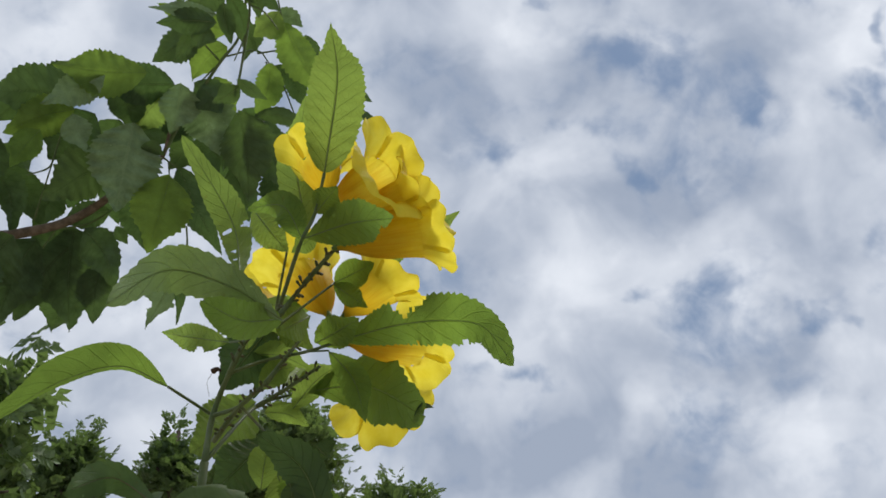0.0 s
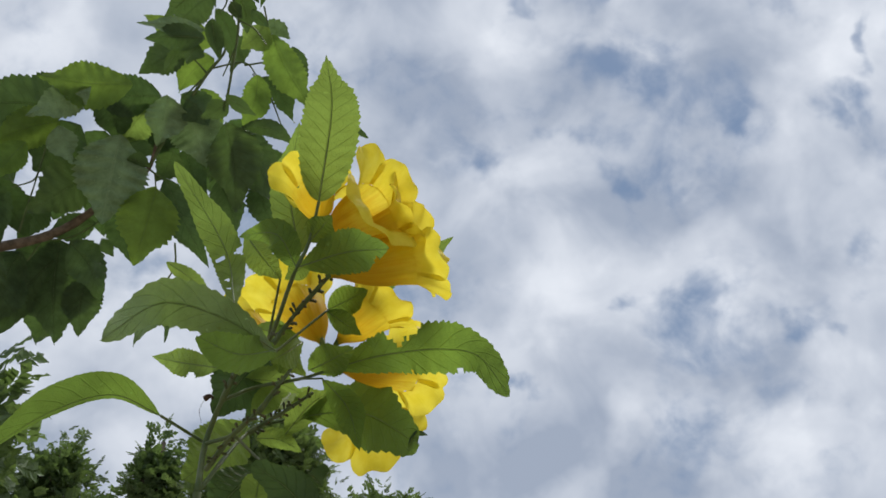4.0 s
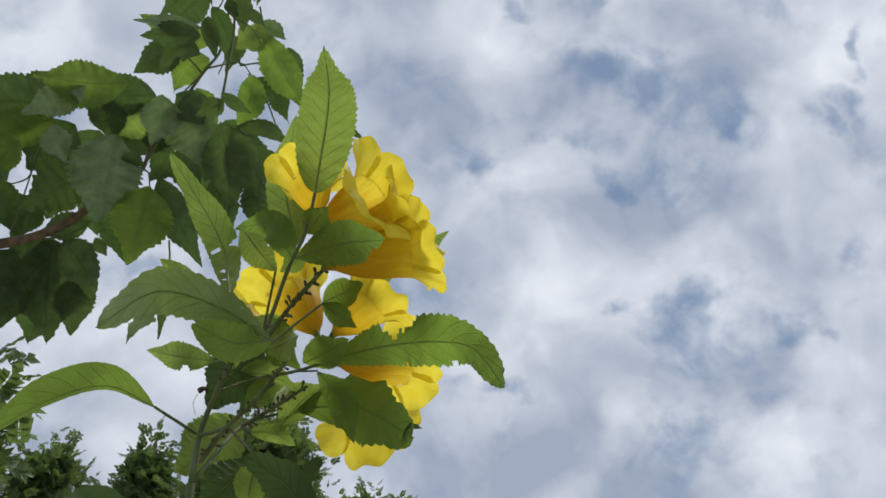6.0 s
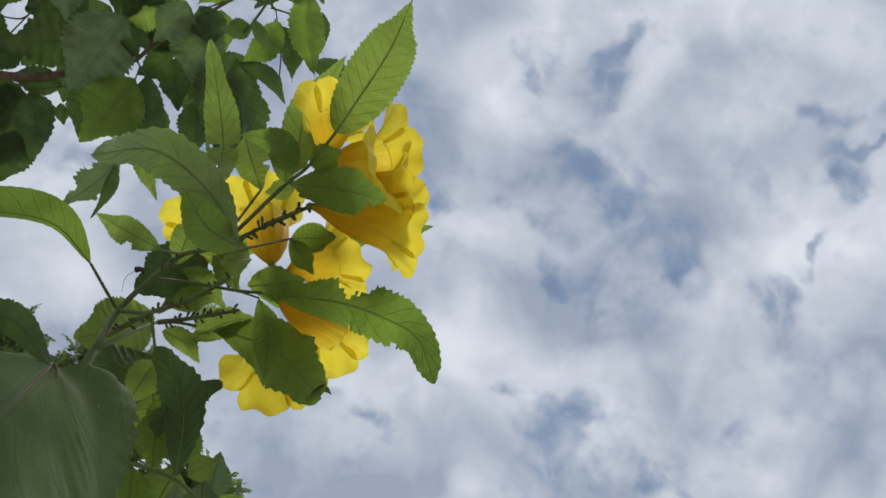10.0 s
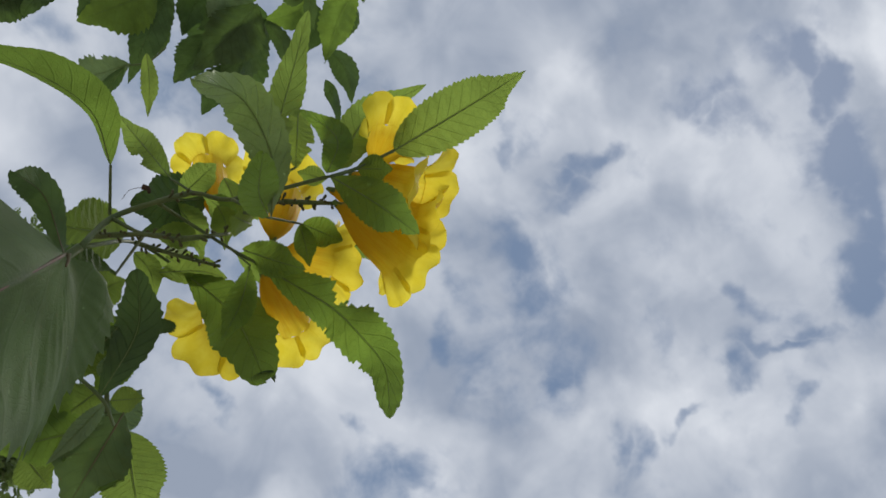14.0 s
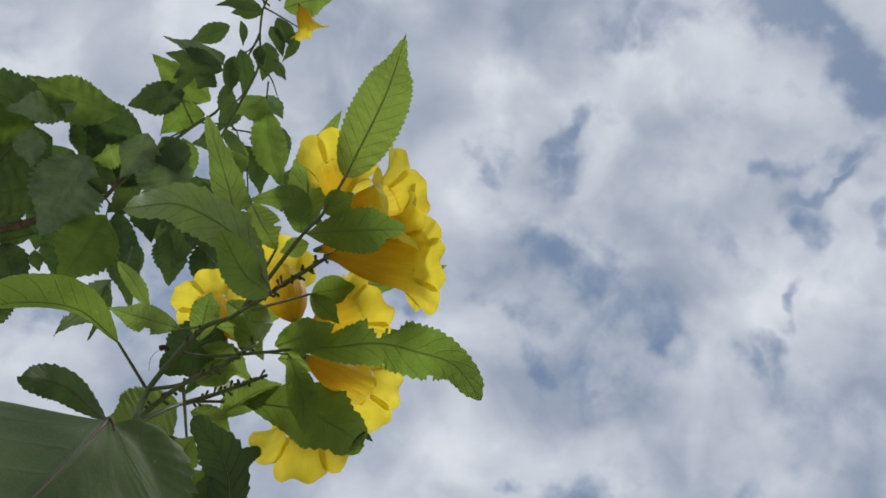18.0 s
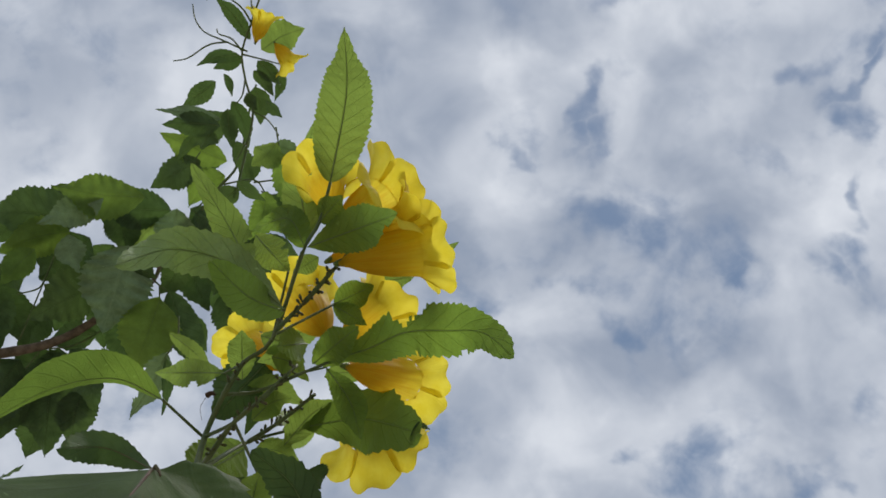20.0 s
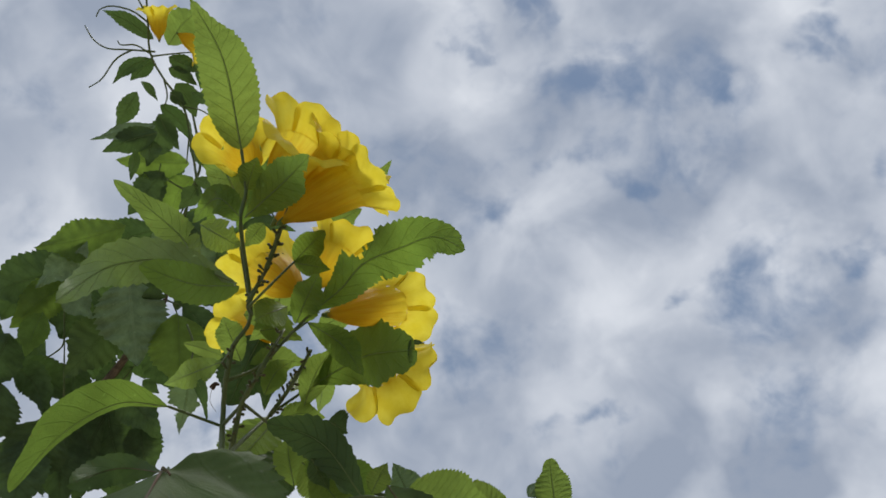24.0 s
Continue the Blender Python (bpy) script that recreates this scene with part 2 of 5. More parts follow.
    mix.inputs[0].default_value = thin
    link(nt, skin.outputs[0], mix.inputs[1])
    link(nt, glow.outputs[0], mix.inputs[2])
    link(nt, mix.outputs[0], out.inputs[0])
    return m


def petal_material(name):
    """Thin yellow petal: deeper orange in the tube, fine lines that run along it."""
    m, nt, out = material(name)
    cut = nt.nodes.new("ShaderNodeSeparateXYZ")
    link(nt, nt.nodes.new("ShaderNodeUVMap").outputs[0], cut.inputs[0])
    place = nt.nodes.new("ShaderNodeTexCoord").outputs["Object"]
    luck = nt.nodes.new("ShaderNodeObjectInfo").outputs["Random"]
    stretch = nt.nodes.new("ShaderNodeCombineXYZ")
    link(nt, calc(nt, "MULTIPLY", cut.outputs[0], 60.0), stretch.inputs[0])
    link(nt, calc(nt, "MULTIPLY", cut.outputs[1], 3.0), stretch.inputs[1])
    streak = span(nt, grain(nt, stretch.outputs[0], 1.0, 3.0), 0.42, 0.66)
    tube = span(nt, cut.outputs[1], 0.25, 0.78, 1.0, 0.0)
    mottled = span(nt, grain(nt, place, 130.0, 4.0), 0.3, 0.7)
    tone = mixed(nt, mottled, (0.76, 0.635, 0.040), (0.84, 0.74, 0.08))
    tone = mixed(nt, calc(nt, "MULTIPLY", tube, 0.8), tone, (0.66, 0.43, 0.02))
    tone = mixed(nt, calc(nt, "MULTIPLY", calc(nt, "MULTIPLY", streak, tube), 0.65), tone, (0.64, 0.34, 0.01))
    tone = mixed(nt, calc(nt, "MULTIPLY", luck, 0.25), tone, (0.80, 0.58, 0.015))
    edge = span(nt, cut.outputs[1], 0.965, 1.0)
    tone = mixed(nt, calc(nt, "MULTIPLY", edge, 0.35), tone, (0.62, 0.45, 0.02))
    bump = nt.nodes.new("ShaderNodeBump")
    bump.inputs["Strength"].default_value, bump.inputs["Distance"].default_value = 0.55, 0.0005
    link(nt, calc(nt, "ADD", streak, calc(nt, "MULTIPLY", mottled, 0.5)), bump.inputs["Height"])
    skin = nt.nodes.new("ShaderNodeBsdfPrincipled")
    link(nt, tone, skin.inputs["Base Color"])
    skin.inputs["Roughness"].default_value = 0.6
    skin.inputs["Specular IOR Level"].default_value = 0.2
    link(nt, bump.outputs[0], skin.inputs["Normal"])
    glow = nt.nodes.new("ShaderNodeBsdfTranslucent")
    link(nt, tone, glow.inputs[0])
    mix = nt.nodes.new("ShaderNodeMixShader")
    mix.inputs[0].default_value = 0.62
    link(nt, skin.outputs[0], mix.inputs[1])
    link(nt, glow.outputs[0], mix.inputs[2])
    link(nt, mix.outputs[0], out.inputs[0])
    return m


def plain_material(name, a, b, scale, rough=0.7, relief=0.3, depth=0.001, third=None):
    m, nt, out = material(name)
    place = nt.nodes.new("ShaderNodeTexCoord").outputs["Object"]
    big = span(nt, grain(nt, place, scale, 5.0, 0.6), 0.3, 0.7)
    small = grain(nt, place, scale * 9, 4.0, 0.6)
    tone = mixed(nt, big, a, b)
    if third:
        tone = mixed(nt, span(nt, small, 0.55, 0.72), tone, third)
    skin = nt.nodes.new("ShaderNodeBsdfPrincipled")
    link(nt, tone, skin.inputs["Base Color"])
    skin.inputs["Roughness"].default_value = rough
    skin.inputs["Specular IOR Level"].default_value = 0.3
    bump = nt.nodes.new("ShaderNodeBump")
    bump.inputs["Strength"].default_value, bump.inputs["Distance"].default_value = relief, depth
    link(nt, small, bump.inputs["Height"])
    link(nt, bump.outputs[0], skin.inputs["Normal"])
    link(nt, skin.outputs[0], out.inputs[0])
    return m


LEAF_FRESH = leaf_material("young_leaf", (0.105, 0.165, 0.045), (0.28, 0.41, 0.07), 0.5, 0.55, 13.0, 0.24)
LEAF = leaf_material("mature_leaf", (0.088, 0.148, 0.042), (0.25, 0.40, 0.052), 0.48, 0.55, 11.0, 0.18)
# darker copy of the mature leaf, with shade put into its colour
LEAF_MID = leaf_material("shaded_leaf", (0.075, 0.125, 0.040), (0.19, 0.31, 0.042), 0.45, 0.55, 11.0, 0.16)
# the folded leaf's grey: sky gloss on a green blade, put into its colour
LEAF_SHEEN = leaf_material("sheen_leaf", (0.19, 0.25, 0.13), (0.25, 0.39, 0.06), 0.36, 0.4, 10.0, 0.2, 1.0)
# pale blades and undersides; for glossy tops the sky's sheen is put into the colour
LEAF_PALE = leaf_material("pale_leaf", (0.16, 0.235, 0.125), (0.16, 0.27, 0.08), 0.22, 0.45, 10.0, 0.35, 1.0)
# mostly rear and inner leaves: the shade among them is put into this colour
LEAF_DARK = leaf_material("dark_leaf", (0.058, 0.094, 0.048), (0.10, 0.18, 0.035), 0.36, 0.45, 10.0, 0.42)
LEAF_DULL = leaf_material("dull_leaf", (0.092, 0.140, 0.062), (0.10, 0.17, 0.035), 0.38, 0.5, 6.0, 0.16, 0.0, 0.3)
LEAF_FAR = leaf_material("tree_leaf", (0.10, 0.15, 0.07), (0.18, 0.28, 0.06), 0.4, 0.5, 6.0, 0.2)
PETAL = petal_material("yellow_petal")
STEM = plain_material("green_stem", (0.060, 0.095, 0.030), (0.10, 0.125, 0.045), 90.0, 0.6, 0.4, 0.0006)
TWIG = plain_material("brown_twig", (0.075, 0.055, 0.035), (0.15, 0.11, 0.075), 70.0, 0.8, 0.7, 0.001)
RIB = plain_material("leaf_rib", (0.085, 0.13, 0.035), (0.13, 0.17, 0.055), 200.0, 0.5, 0.3, 0.0003)
RIB_RED = plain_material("reddish_rib", (0.095, 0.10, 0.05), (0.14, 0.08, 0.05), 160.0, 0.6, 0.3, 0.0003)
CALYX = plain_material("calyx_green", (0.09, 0.14, 0.03), (0.15, 0.19, 0.04), 120.0, 0.5, 0.3, 0.0004)
BUD = plain_material("spent_bud", (0.05, 0.07, 0.025), (0.09, 0.075, 0.03), 300.0, 0.7, 0.5, 0.0004, (0.03, 0.02, 0.012))
DRY = plain_material("withered_brown", (0.035, 0.02, 0.012), (0.09, 0.05, 0.025), 300.0, 0.8, 0.6, 0.0004)
BARK = plain_material("tree_bark", (0.07, 0.055, 0.04), (0.16, 0.13, 0.10), 8.0, 0.9, 0.9, 0.02)
# ground out of view: its paleness is added to bounce light up to the shrub
BOUNCE_GROUND = plain_material("pale_bounce_ground", (0.27, 0.235, 0.17), (0.40, 0.35, 0.265), 0.8, 0.95, 0.6, 0.03, (0.13, 0.15, 0.07))


# ---- shapes ----
def part(name, bm, mat, parent=None, label=""):
    me = bpy.data.meshes.new(name)
    bm.to_mesh(me)
    bm.free()
    me.materials.append(mat)
    me.shade_smooth()
    ob = new(name, me)
    ob.parent = parent
    return tagged(ob, label)


def thing(name, at, label, category, group="", kind=""):
    ob = new(name)
    ob.empty_display_size = 0.05
    ob.location = at
    HOME[ob.name] = Vector(at)
    return tagged(ob, label, category, group, kind)


HOME = {}


def home(parent):
    while parent.parent:
        parent = parent.parent
    return HOME[parent.name]


def curve_points(pts, n):
    """Catmull-Rom through the points."""
    pts = [Vector(p) for p in pts]
    ext = [2 * pts[0] - pts[1], *pts, 2 * pts[-1] - pts[-2]]
    out = []
    for i in range(n + 1):
        f = i / n * (len(pts) - 1)
        k = min(int(f), len(pts) - 2)
        t = f - k
        a, b, c, d = ext[k:k + 4]
        out.append(0.5 * ((2 * b) + (c - a) * t + (2 * a - 5 * b + 4 * c - d) * t * t + (3 * b - a - 3 * c + d) * t ** 3))
    return out


def tube(parent, name, pts, r0, r1, mat, sides=7, steps=14, label="", knots=0.0):
    """A tapered stem through the points, with swellings at the nodes."""
    o = home(parent)
    line = curve_points(pts, steps)
    bm = bmesh.new()
    rings = []
    ref = Vector((0.3, -0.8, 0.5))
    for i, p in enumerate(line):
        t = (line[min(i + 1, steps)] - line[max(i - 1, 0)]).normalized()
        a = t.cross(ref).normalized()
        b = t.cross(a)
        s = i / steps
        r = r0 + (r1 - r0) * s
        r *= 1 + knots * max(0.0, math.cos(s * 5 * math.tau)) ** 6 + 0.05 * math.sin(i * 2.3)
        rings.append([bm.verts.new(p - o + r * (math.cos(q) * a + math.sin(q) * b)) for q in (k * math.tau / sides for k in range(sides))])
    for u, v in zip(rings, rings[1:]):
        for k in range(sides):
            bm.faces.new((u[k], u[(k + 1) % sides], v[(k + 1) % sides], v[k]))
    bm.faces.new(rings[0][::-1])
    bm.faces.new(rings[-1])
    return part(name, bm, mat, parent, label)


EYE = Vector((-0.01, 0.02, 1.48))


def leaf(parent, base, mid, tip, width, tilt=0.0, twist=0.0, fold=0.25, mat=None, label="", teeth=21, wide_at=0.42, wave=0.05, seed=0, bites=(), name="leaf", rows=0, cols=5, blunt=1.0, rib=True, halves=(1.0, 1.0), saw=1.0, quilt=0.55, drip=0.24):
    """A toothed blade along base, mid, tip. tilt: degrees by which it is turned about its midrib from facing the path; twist: more of it
    towards the tip; fold: how far its halves are raised; bites: (along, across, radius) of eaten places; halves: how wide each half is; saw: how deep the teeth are; quilt: how far it swells between its veins."""
    o, rng = home(parent), random.Random(seed * 7 + len(parent.children) * 13 + 5)
    rows = rows or teeth * 3
    notch = [rng.uniform(0.6, 1.4) for _ in range(rows + 1)]
    line = curve_points((base, *(mid if isinstance(mid[0], tuple) else (mid,)), tip), rows)
    length = sum((a - b).length for a, b in zip(line, line[1:]))
    bm = bmesh.new()
    lay = bm.loops.layers.uv.new("uv")
    grid, spot = [], {}
    p1, p2 = rng.random() * 6, rng.random() * 6
    e = wide_at / (1 - wide_at)
    tail = 1.1 * blunt
    peak = (wide_at ** (tail * e)) * ((1 - wide_at) ** tail)
    for i, p in enumerate(line):
        s = i / rows
        t = (line[min(i + 1, rows)] - line[max(i - 1, 0)]).normalized()
        n = (EYE - p)
        n = (n - t * n.dot(t)).normalized()
        n = Matrix.Rotation(radians(tilt + twist * s), 3, t) @ n
        side = t.cross(n)
        half = 0.5 * width * ((max(s, 1e-4) ** (tail * e)) * (max(1 - s, 1e-4) ** tail) / peak)
        half *= 1 - drip * math.sin(math.pi * min(1.0, max(0.0, (s - 0.62) / 0.38))) ** 2
        tooth = (-0.03, 0.008, 0.038)[i % 3] * notch[i // 3] * saw if rows < teeth * 5 else 0.05 * saw * notch[i // 6] * ((i % 6) / 5 - 0.5)
        row = []
        for k in range(-cols, cols + 1):
            q = k / cols
            w = half * q * halves[k > 0]
            if abs(k) == cols:
                w *= 1.0 + tooth * (1.2 if 0.06 < s < 0.97 else 0.2)
            lift = fold * abs(w) * (1.0 - 0.5 * abs(q)) + width * wave * abs(q) * math.sin(s * 9 + p1 + (2.2 if k > 0 else 0)) + quilt * width * 0.03 * abs(q) * math.sin(s * teeth * 3.1 + p2)
            pucker = quilt * width * 0.018 * math.sin((s * teeth * 0.7 - abs(q) * 1.6) * math.tau) * abs(q)
            vert = bm.verts.new(p - o + side * w - n * (lift + pucker) + t * (abs(w) * 0.12))
            row.append(vert)
            spot[vert] = (0.5 + 0.5 * q, s)
        grid.append(row)
    for i in range(rows):
        for k in range(2 * cols):
            s, q = (i + 0.5) / rows, (k + 0.5) / cols - 1
            if any(((s - a) * length) ** 2 + ((q - b) * width * 0.5) ** 2 < r * r for a, b, r in bites):
                continue
            f = bm.faces.new((grid[i][k], grid[i][k + 1], grid[i + 1][k + 1], grid[i + 1][k]))
            for lo in f.loops:
                lo[lay].uv = spot[lo.vert]
    for v in [v for v in bm.verts if not v.link_faces]:
        bm.verts.remove(v)
    blade = part(name, bm, mat or LEAF, parent, label)
    if rib:
        bm = bmesh.new()
        rings = []
        for i in range(0, rows + 1, 3):
            p, t = line[i], (line[min(i + 1, rows)] - line[max(i - 1, 0)]).normalized()
            n = EYE - p
            n = Matrix.Rotation(radians(tilt + twist * i / rows), 3, t) @ (n - t * n.dot(t)).normalized()
            side, r = t.cross(n), min(0.00028, width * 0.016) * (1.15 - i / rows)
            rings.append([bm.verts.new(p - o + side * (r * math.cos(k * math.tau / 6)) + n * (r * 0.8 * math.sin(k * math.tau / 6))) for k in range(6)])
        for u, v in zip(rings, rings[1:]):
            for k in range(6):
                bm.faces.new((u[k], u[(k + 1) % 6], v[(k + 1) % 6], v[k]))
        part("midrib", bm, RIB_RED if mat == LEAF_DULL else RIB, blade)
    return blade


def heart_leaf(parent, knot, along, lobe_at, length, mat, label):
    """A broad heart-shaped blade: its midrib runs from the knot, where the stalk ends, and one half is folded up along it."""
    o, rng = home(parent), random.Random(41)
    knot, along, lobe_at = Vector(knot), Vector(along), Vector(lobe_at)
    m = (along - knot).normalized()
    e = lobe_at - knot
    lobe_r = e.length
    e = (e - m * e.dot(m)).normalized()
    n = m.cross(e)
    if n.dot(EYE - knot) < 0:
        n = -n
    bm = bmesh.new()
    lay = bm.loops.layers.uv.new("uv")
    spot = {}
    arc, rings = 66, 16
    for side in (1, -1):
        grid = []
        for i in range(arc + 1):
            phi = radians(158) * i / arc
            f = phi / radians(158)
            raised = radians(18 + 75 * f * f)
            across = e if side > 0 else -e * math.cos(raised) - n * math.sin(raised)
            rim = length * (1 - f) ** 2.2 + lobe_r * 1.04 * (1 - (1 - f) ** 2.2)
            rim *= (1 - 0.4 * max(0.0, (f - 0.88) / 0.12) ** 2)
            rim *= 1 + (0.06, -0.01, -0.05)[i % 3] * rng.uniform(0.5, 1.3) * min(1.0, f * 6)
            row = []
            for k in range(rings + 1):
                r = k / rings
                flat = m * (math.cos(phi) * r * rim) + across * (math.sin(phi) * r * rim)
                far = r * rim * math.sin(phi)
                vein = abs(((r * rim * math.cos(phi) - 0.55 * far) / 0.015) % 1.0 - 0.5) * 2
                lift = -0.0006 * (1 - vein) ** 2 * min(1.0, far / 0.006) + 0.0030 * math.sin(r * 5 + phi * 4) * r - 9.0 * far * far * 0.35
                vert = bm.verts.new(knot - o + flat + n * lift)
                spot[vert] = (0.5 + 0.5 * side * min(1.0, far / 0.04), 0.1 + 0.8 * r * math.cos(phi) * rim / length)
                row.append(vert)
            grid.append(row)
        for i in range(arc):
            for k in range(rings):
                quad = (grid[i][k], grid[i + 1][k], grid[i + 1][k + 1], grid[i][k + 1])
                face = bm.faces.new(quad if side > 0 else quad[::-1])
                for lo in face.loops:
                    lo[lay].uv = spot[lo.vert]
    bmesh.ops.remove_doubles(bm, verts=bm.verts, dist=0.00002)
    blade = part("leaf", bm, mat, parent, label)
    end = knot + m * (length * 0.96)
    rib = tube(parent, "midrib", [knot + n * 0.0002, knot.lerp(end, 0.5) + n * 0.0006, end], 0.0005, 0.0002, RIB_RED, 6, 12)
    rib.parent = blade
    scar = tube(parent, "scar", [knot + n * 0.0008 - m * 0.001, knot + n * 0.0009 + e * 0.0016, knot + n * 0.0008 + e * 0.003 + m * 0.002], 0.0007, 0.0003, RIB_RED, 6, 6, "reddish scar on the leaf")
    scar.parent = blade
    return blade


def lobe(corolla, o, rng, centre, axis, a, b, th, bag, flare):
    """One rounded, ruffled lobe that goes on from the rim of a trumpet and bends outwards by a turn of its own."""
    rows, cols = 14, 9
    reach, half = bag * rng.uniform(0.60, 0.76), math.pi / 5 * 1.08
    first, bend = radians(14), max(0.15, flare * radians(rng.uniform(45, 105)))
    p1, p2, sway, lean = rng.random() * 6, rng.random() * 6, rng.uniform(-0.22, 0.22), rng.uniform(-0.35, 0.35)
    mid_out = (a * math.cos(th) + b * math.sin(th)).normalized()
    across = axis.cross(mid_out).normalized()
    bm = bmesh.new()
    lay = bm.loops.layers.uv.new("uv")
    grid, spot = [], {}
    for i in range(rows + 1):
        h = i / rows
        row = []
        for k in range(-cols, cols + 1):
            q = k / cols
            full = (1 - abs(q) ** 2.4) ** 0.5 * (1 - 0.07 * math.exp(-(q / 0.16) ** 2)) * 0.93 + 0.07
            s = h * full
            spoke = a * math.cos(th + q * half) + b * math.sin(th + q * half)
            rim = spoke * (bag * 0.49)
            way = (spoke.normalized() * 0.45 + mid_out * 0.55).normalized()
            turn = first + bend * s
            far = reach / bend * (math.cos(first) - math.cos(turn))
            on = reach / bend * (math.sin(turn) - math.sin(first))
            swell = across * (q * bag * 0.20 * math.sin(min(1.0, s * 1.3) * 1.57) + sway * bag * 0.3 * s * s)
            up = way * math.cos(turn) - axis * math.sin(turn)
            ruffle = bag * s * (0.12 * math.sin(3.0 * q + p1) * abs(q) + 0.06 * math.sin(8 * q + p2 + 2 * s) * s + 0.09 * lean * q - 0.05 * q * q)
            vert = bm.verts.new(centre + rim + way * far + axis * on + swell + up * ruffle - o)
            spot[vert] = (th / math.tau + 0.1 * q, 0.60 + 0.40 * s)
            row.append(vert)
        grid.append(row)
    for i in range(rows):
        for k in range(2 * cols):
            f = bm.faces.new((grid[i][k], grid[i][k + 1], grid[i + 1][k + 1], grid[i + 1][k]))
            for lo in f.loops:
                lo[lay].uv = spot[lo.vert]
    return part("lobe", bm, PETAL, corolla)


def flower(parent, base, mouth, size=1.0, roll=0.0, flare=1.0, seed=0, label="", squash=0.85, droop=0.15):
    """A trumpet: calyx, a tube that widens, five wavy lobes bent back. base to mouth gives its axis; the lobes spread round the mouth."""
    o, rng = home(parent), random.Random(seed)
    base, mouth = Vector(base), Vector(mouth)
    axis = (mouth - base).normalized()
    long = 0.86 * (mouth - base).length
    a = axis.cross(Vector((0.2, -0.75, 0.6))).normalized()
    b = axis.cross(a)
    a, b = (Matrix.Rotation(radians(roll), 3, axis) @ x for x in (a, b))
    ring, steps = 60, 16
    bm = bmesh.new()
    lay = bm.loops.layers.uv.new("uv")
    profile = [(0.0, 0.06), (0.1, 0.10), (0.22, 0.21), (0.4, 0.33), (0.6, 0.41), (0.8, 0.44), (0.95, 0.47), (1.001, 0.49)]
    ph = [rng.random() * 6.28 for _ in range(8)]
    bag = 0.046 * size
    sink = Vector((0, 0, -droop * bag))
    grid, spot = [], {}
    for i in range(steps + 1):
        h = i / steps
        j = max(m for m in range(len(profile) - 1) if profile[m][0] <= h)
        (h0, r0), (h1, r1) = profile[j], profile[j + 1]
        row = []
        for k in range(ring):
            th = k / ring * math.tau
            r = bag * (r0 + (r1 - r0) * (h - h0) / (h1 - h0))
            r *= 1 + h * (0.035 * math.cos(5 * th + math.pi) + 0.04 * math.sin(10 * th + ph[1]) + 0.02 * math.sin(23 * th + ph[2]) + 0.012 * math.sin(15 * th + 4 * h))
            vert = bm.verts.new(base + axis * (h * long) + a * (r * math.cos(th)) + b * (r * math.sin(th) * squash) + sink * (0.4 * h * h) - o)
            spot[vert] = 0.62 * h
            row.append(vert)
        grid.append(row)
    for i in range(steps):
        for k in range(ring):
            f = bm.faces.new((grid[i][k], grid[i][(k + 1) % ring], grid[i + 1][(k + 1) % ring], grid[i + 1][k]))
            for lo, kk in zip(f.loops, (k, k + 1, k + 1, k)):
                lo[lay].uv = (kk / ring, spot[lo.vert])
    corolla = part("flower", bm, PETAL, parent, label)
    for n in range(5):
        lobe(corolla, o, rng, base + axis * (long * 0.985) + sink * 0.4, axis, a, b * squash, (n + 0.5) / 5 * math.tau, bag, flare)
    bm = bmesh.new()
    rows = []
    for i in range(7):
        h = i / 6
        rows.append([bm.verts.new(base - o - axis * 0.002 + axis * (h * 0.0075 * size * (1 + (0.28 if (k % 4 == 0 and i == 6) else 0))) + (a * math.cos(k * math.tau / 20) + b * math.sin(k * math.tau / 20)) * (size * (0.0011 + 0.0022 * h ** 0.6))) for k in range(20)])
    for u, v in zip(rows, rows[1:]):
        for k in range(20):
            bm.faces.new((u[k], u[(k + 1) % 20], v[(k + 1) % 20], v[k]))
    bm.faces.new(rows[0][::-1])
    part("calyx", bm, CALYX, corolla, "small green toothed calyx")
    return corolla


def raceme(parent, pts, r=0.0009, buds=16, size=0.0035, seed=0, label="thin flower stalk with dark spent buds"):
    """A thin stalk set with short dark bud stubs."""
    rng = random.Random(seed)
    stalk = tube(parent, "flower_stalk", pts, r * 1.4, r * 0.8, STEM, 6, 12, label)
    o, line = home(parent), curve_points(pts, buds + 2)
    for i in range(2, buds + 2):
        p = line[i]
        t = (line[i] - line[i - 1]).normalized()
        way = t.cross(Vector((rng.uniform(-1, 1), rng.uniform(-1, 1), rng.uniform(-1, 1)))).normalized()
        way = (way + t * 0.5).normalized()
        x = way.cross(t).normalized()
        y = way.cross(x)
        n, rr, ll = 6, size * 0.2, size * rng.uniform(0.6, 1.3)
        bm = bmesh.new()
        rings = [[bm.verts.new(p - o + way * (ll * h) + (x * math.cos(k * math.tau / n) + y * math.sin(k * math.tau / n)) * (rr * g)) for k in range(n)] for h, g in ((0, 0.45), (0.4, 0.6), (0.75, 1.0), (0.92, 0.7))]
        for u, w in zip(rings, rings[1:]):
            for k in range(n):
                bm.faces.new((u[k], u[(k + 1) % n], w[(k + 1) % n], w[k]))
        top = bm.verts.new(p - o + way * ll)
        for k in range(n):
            bm.faces.new((rings[-1][k], rings[-1][(k + 1) % n], top))
        part("bud", bm, BUD, stalk)
    return stalk


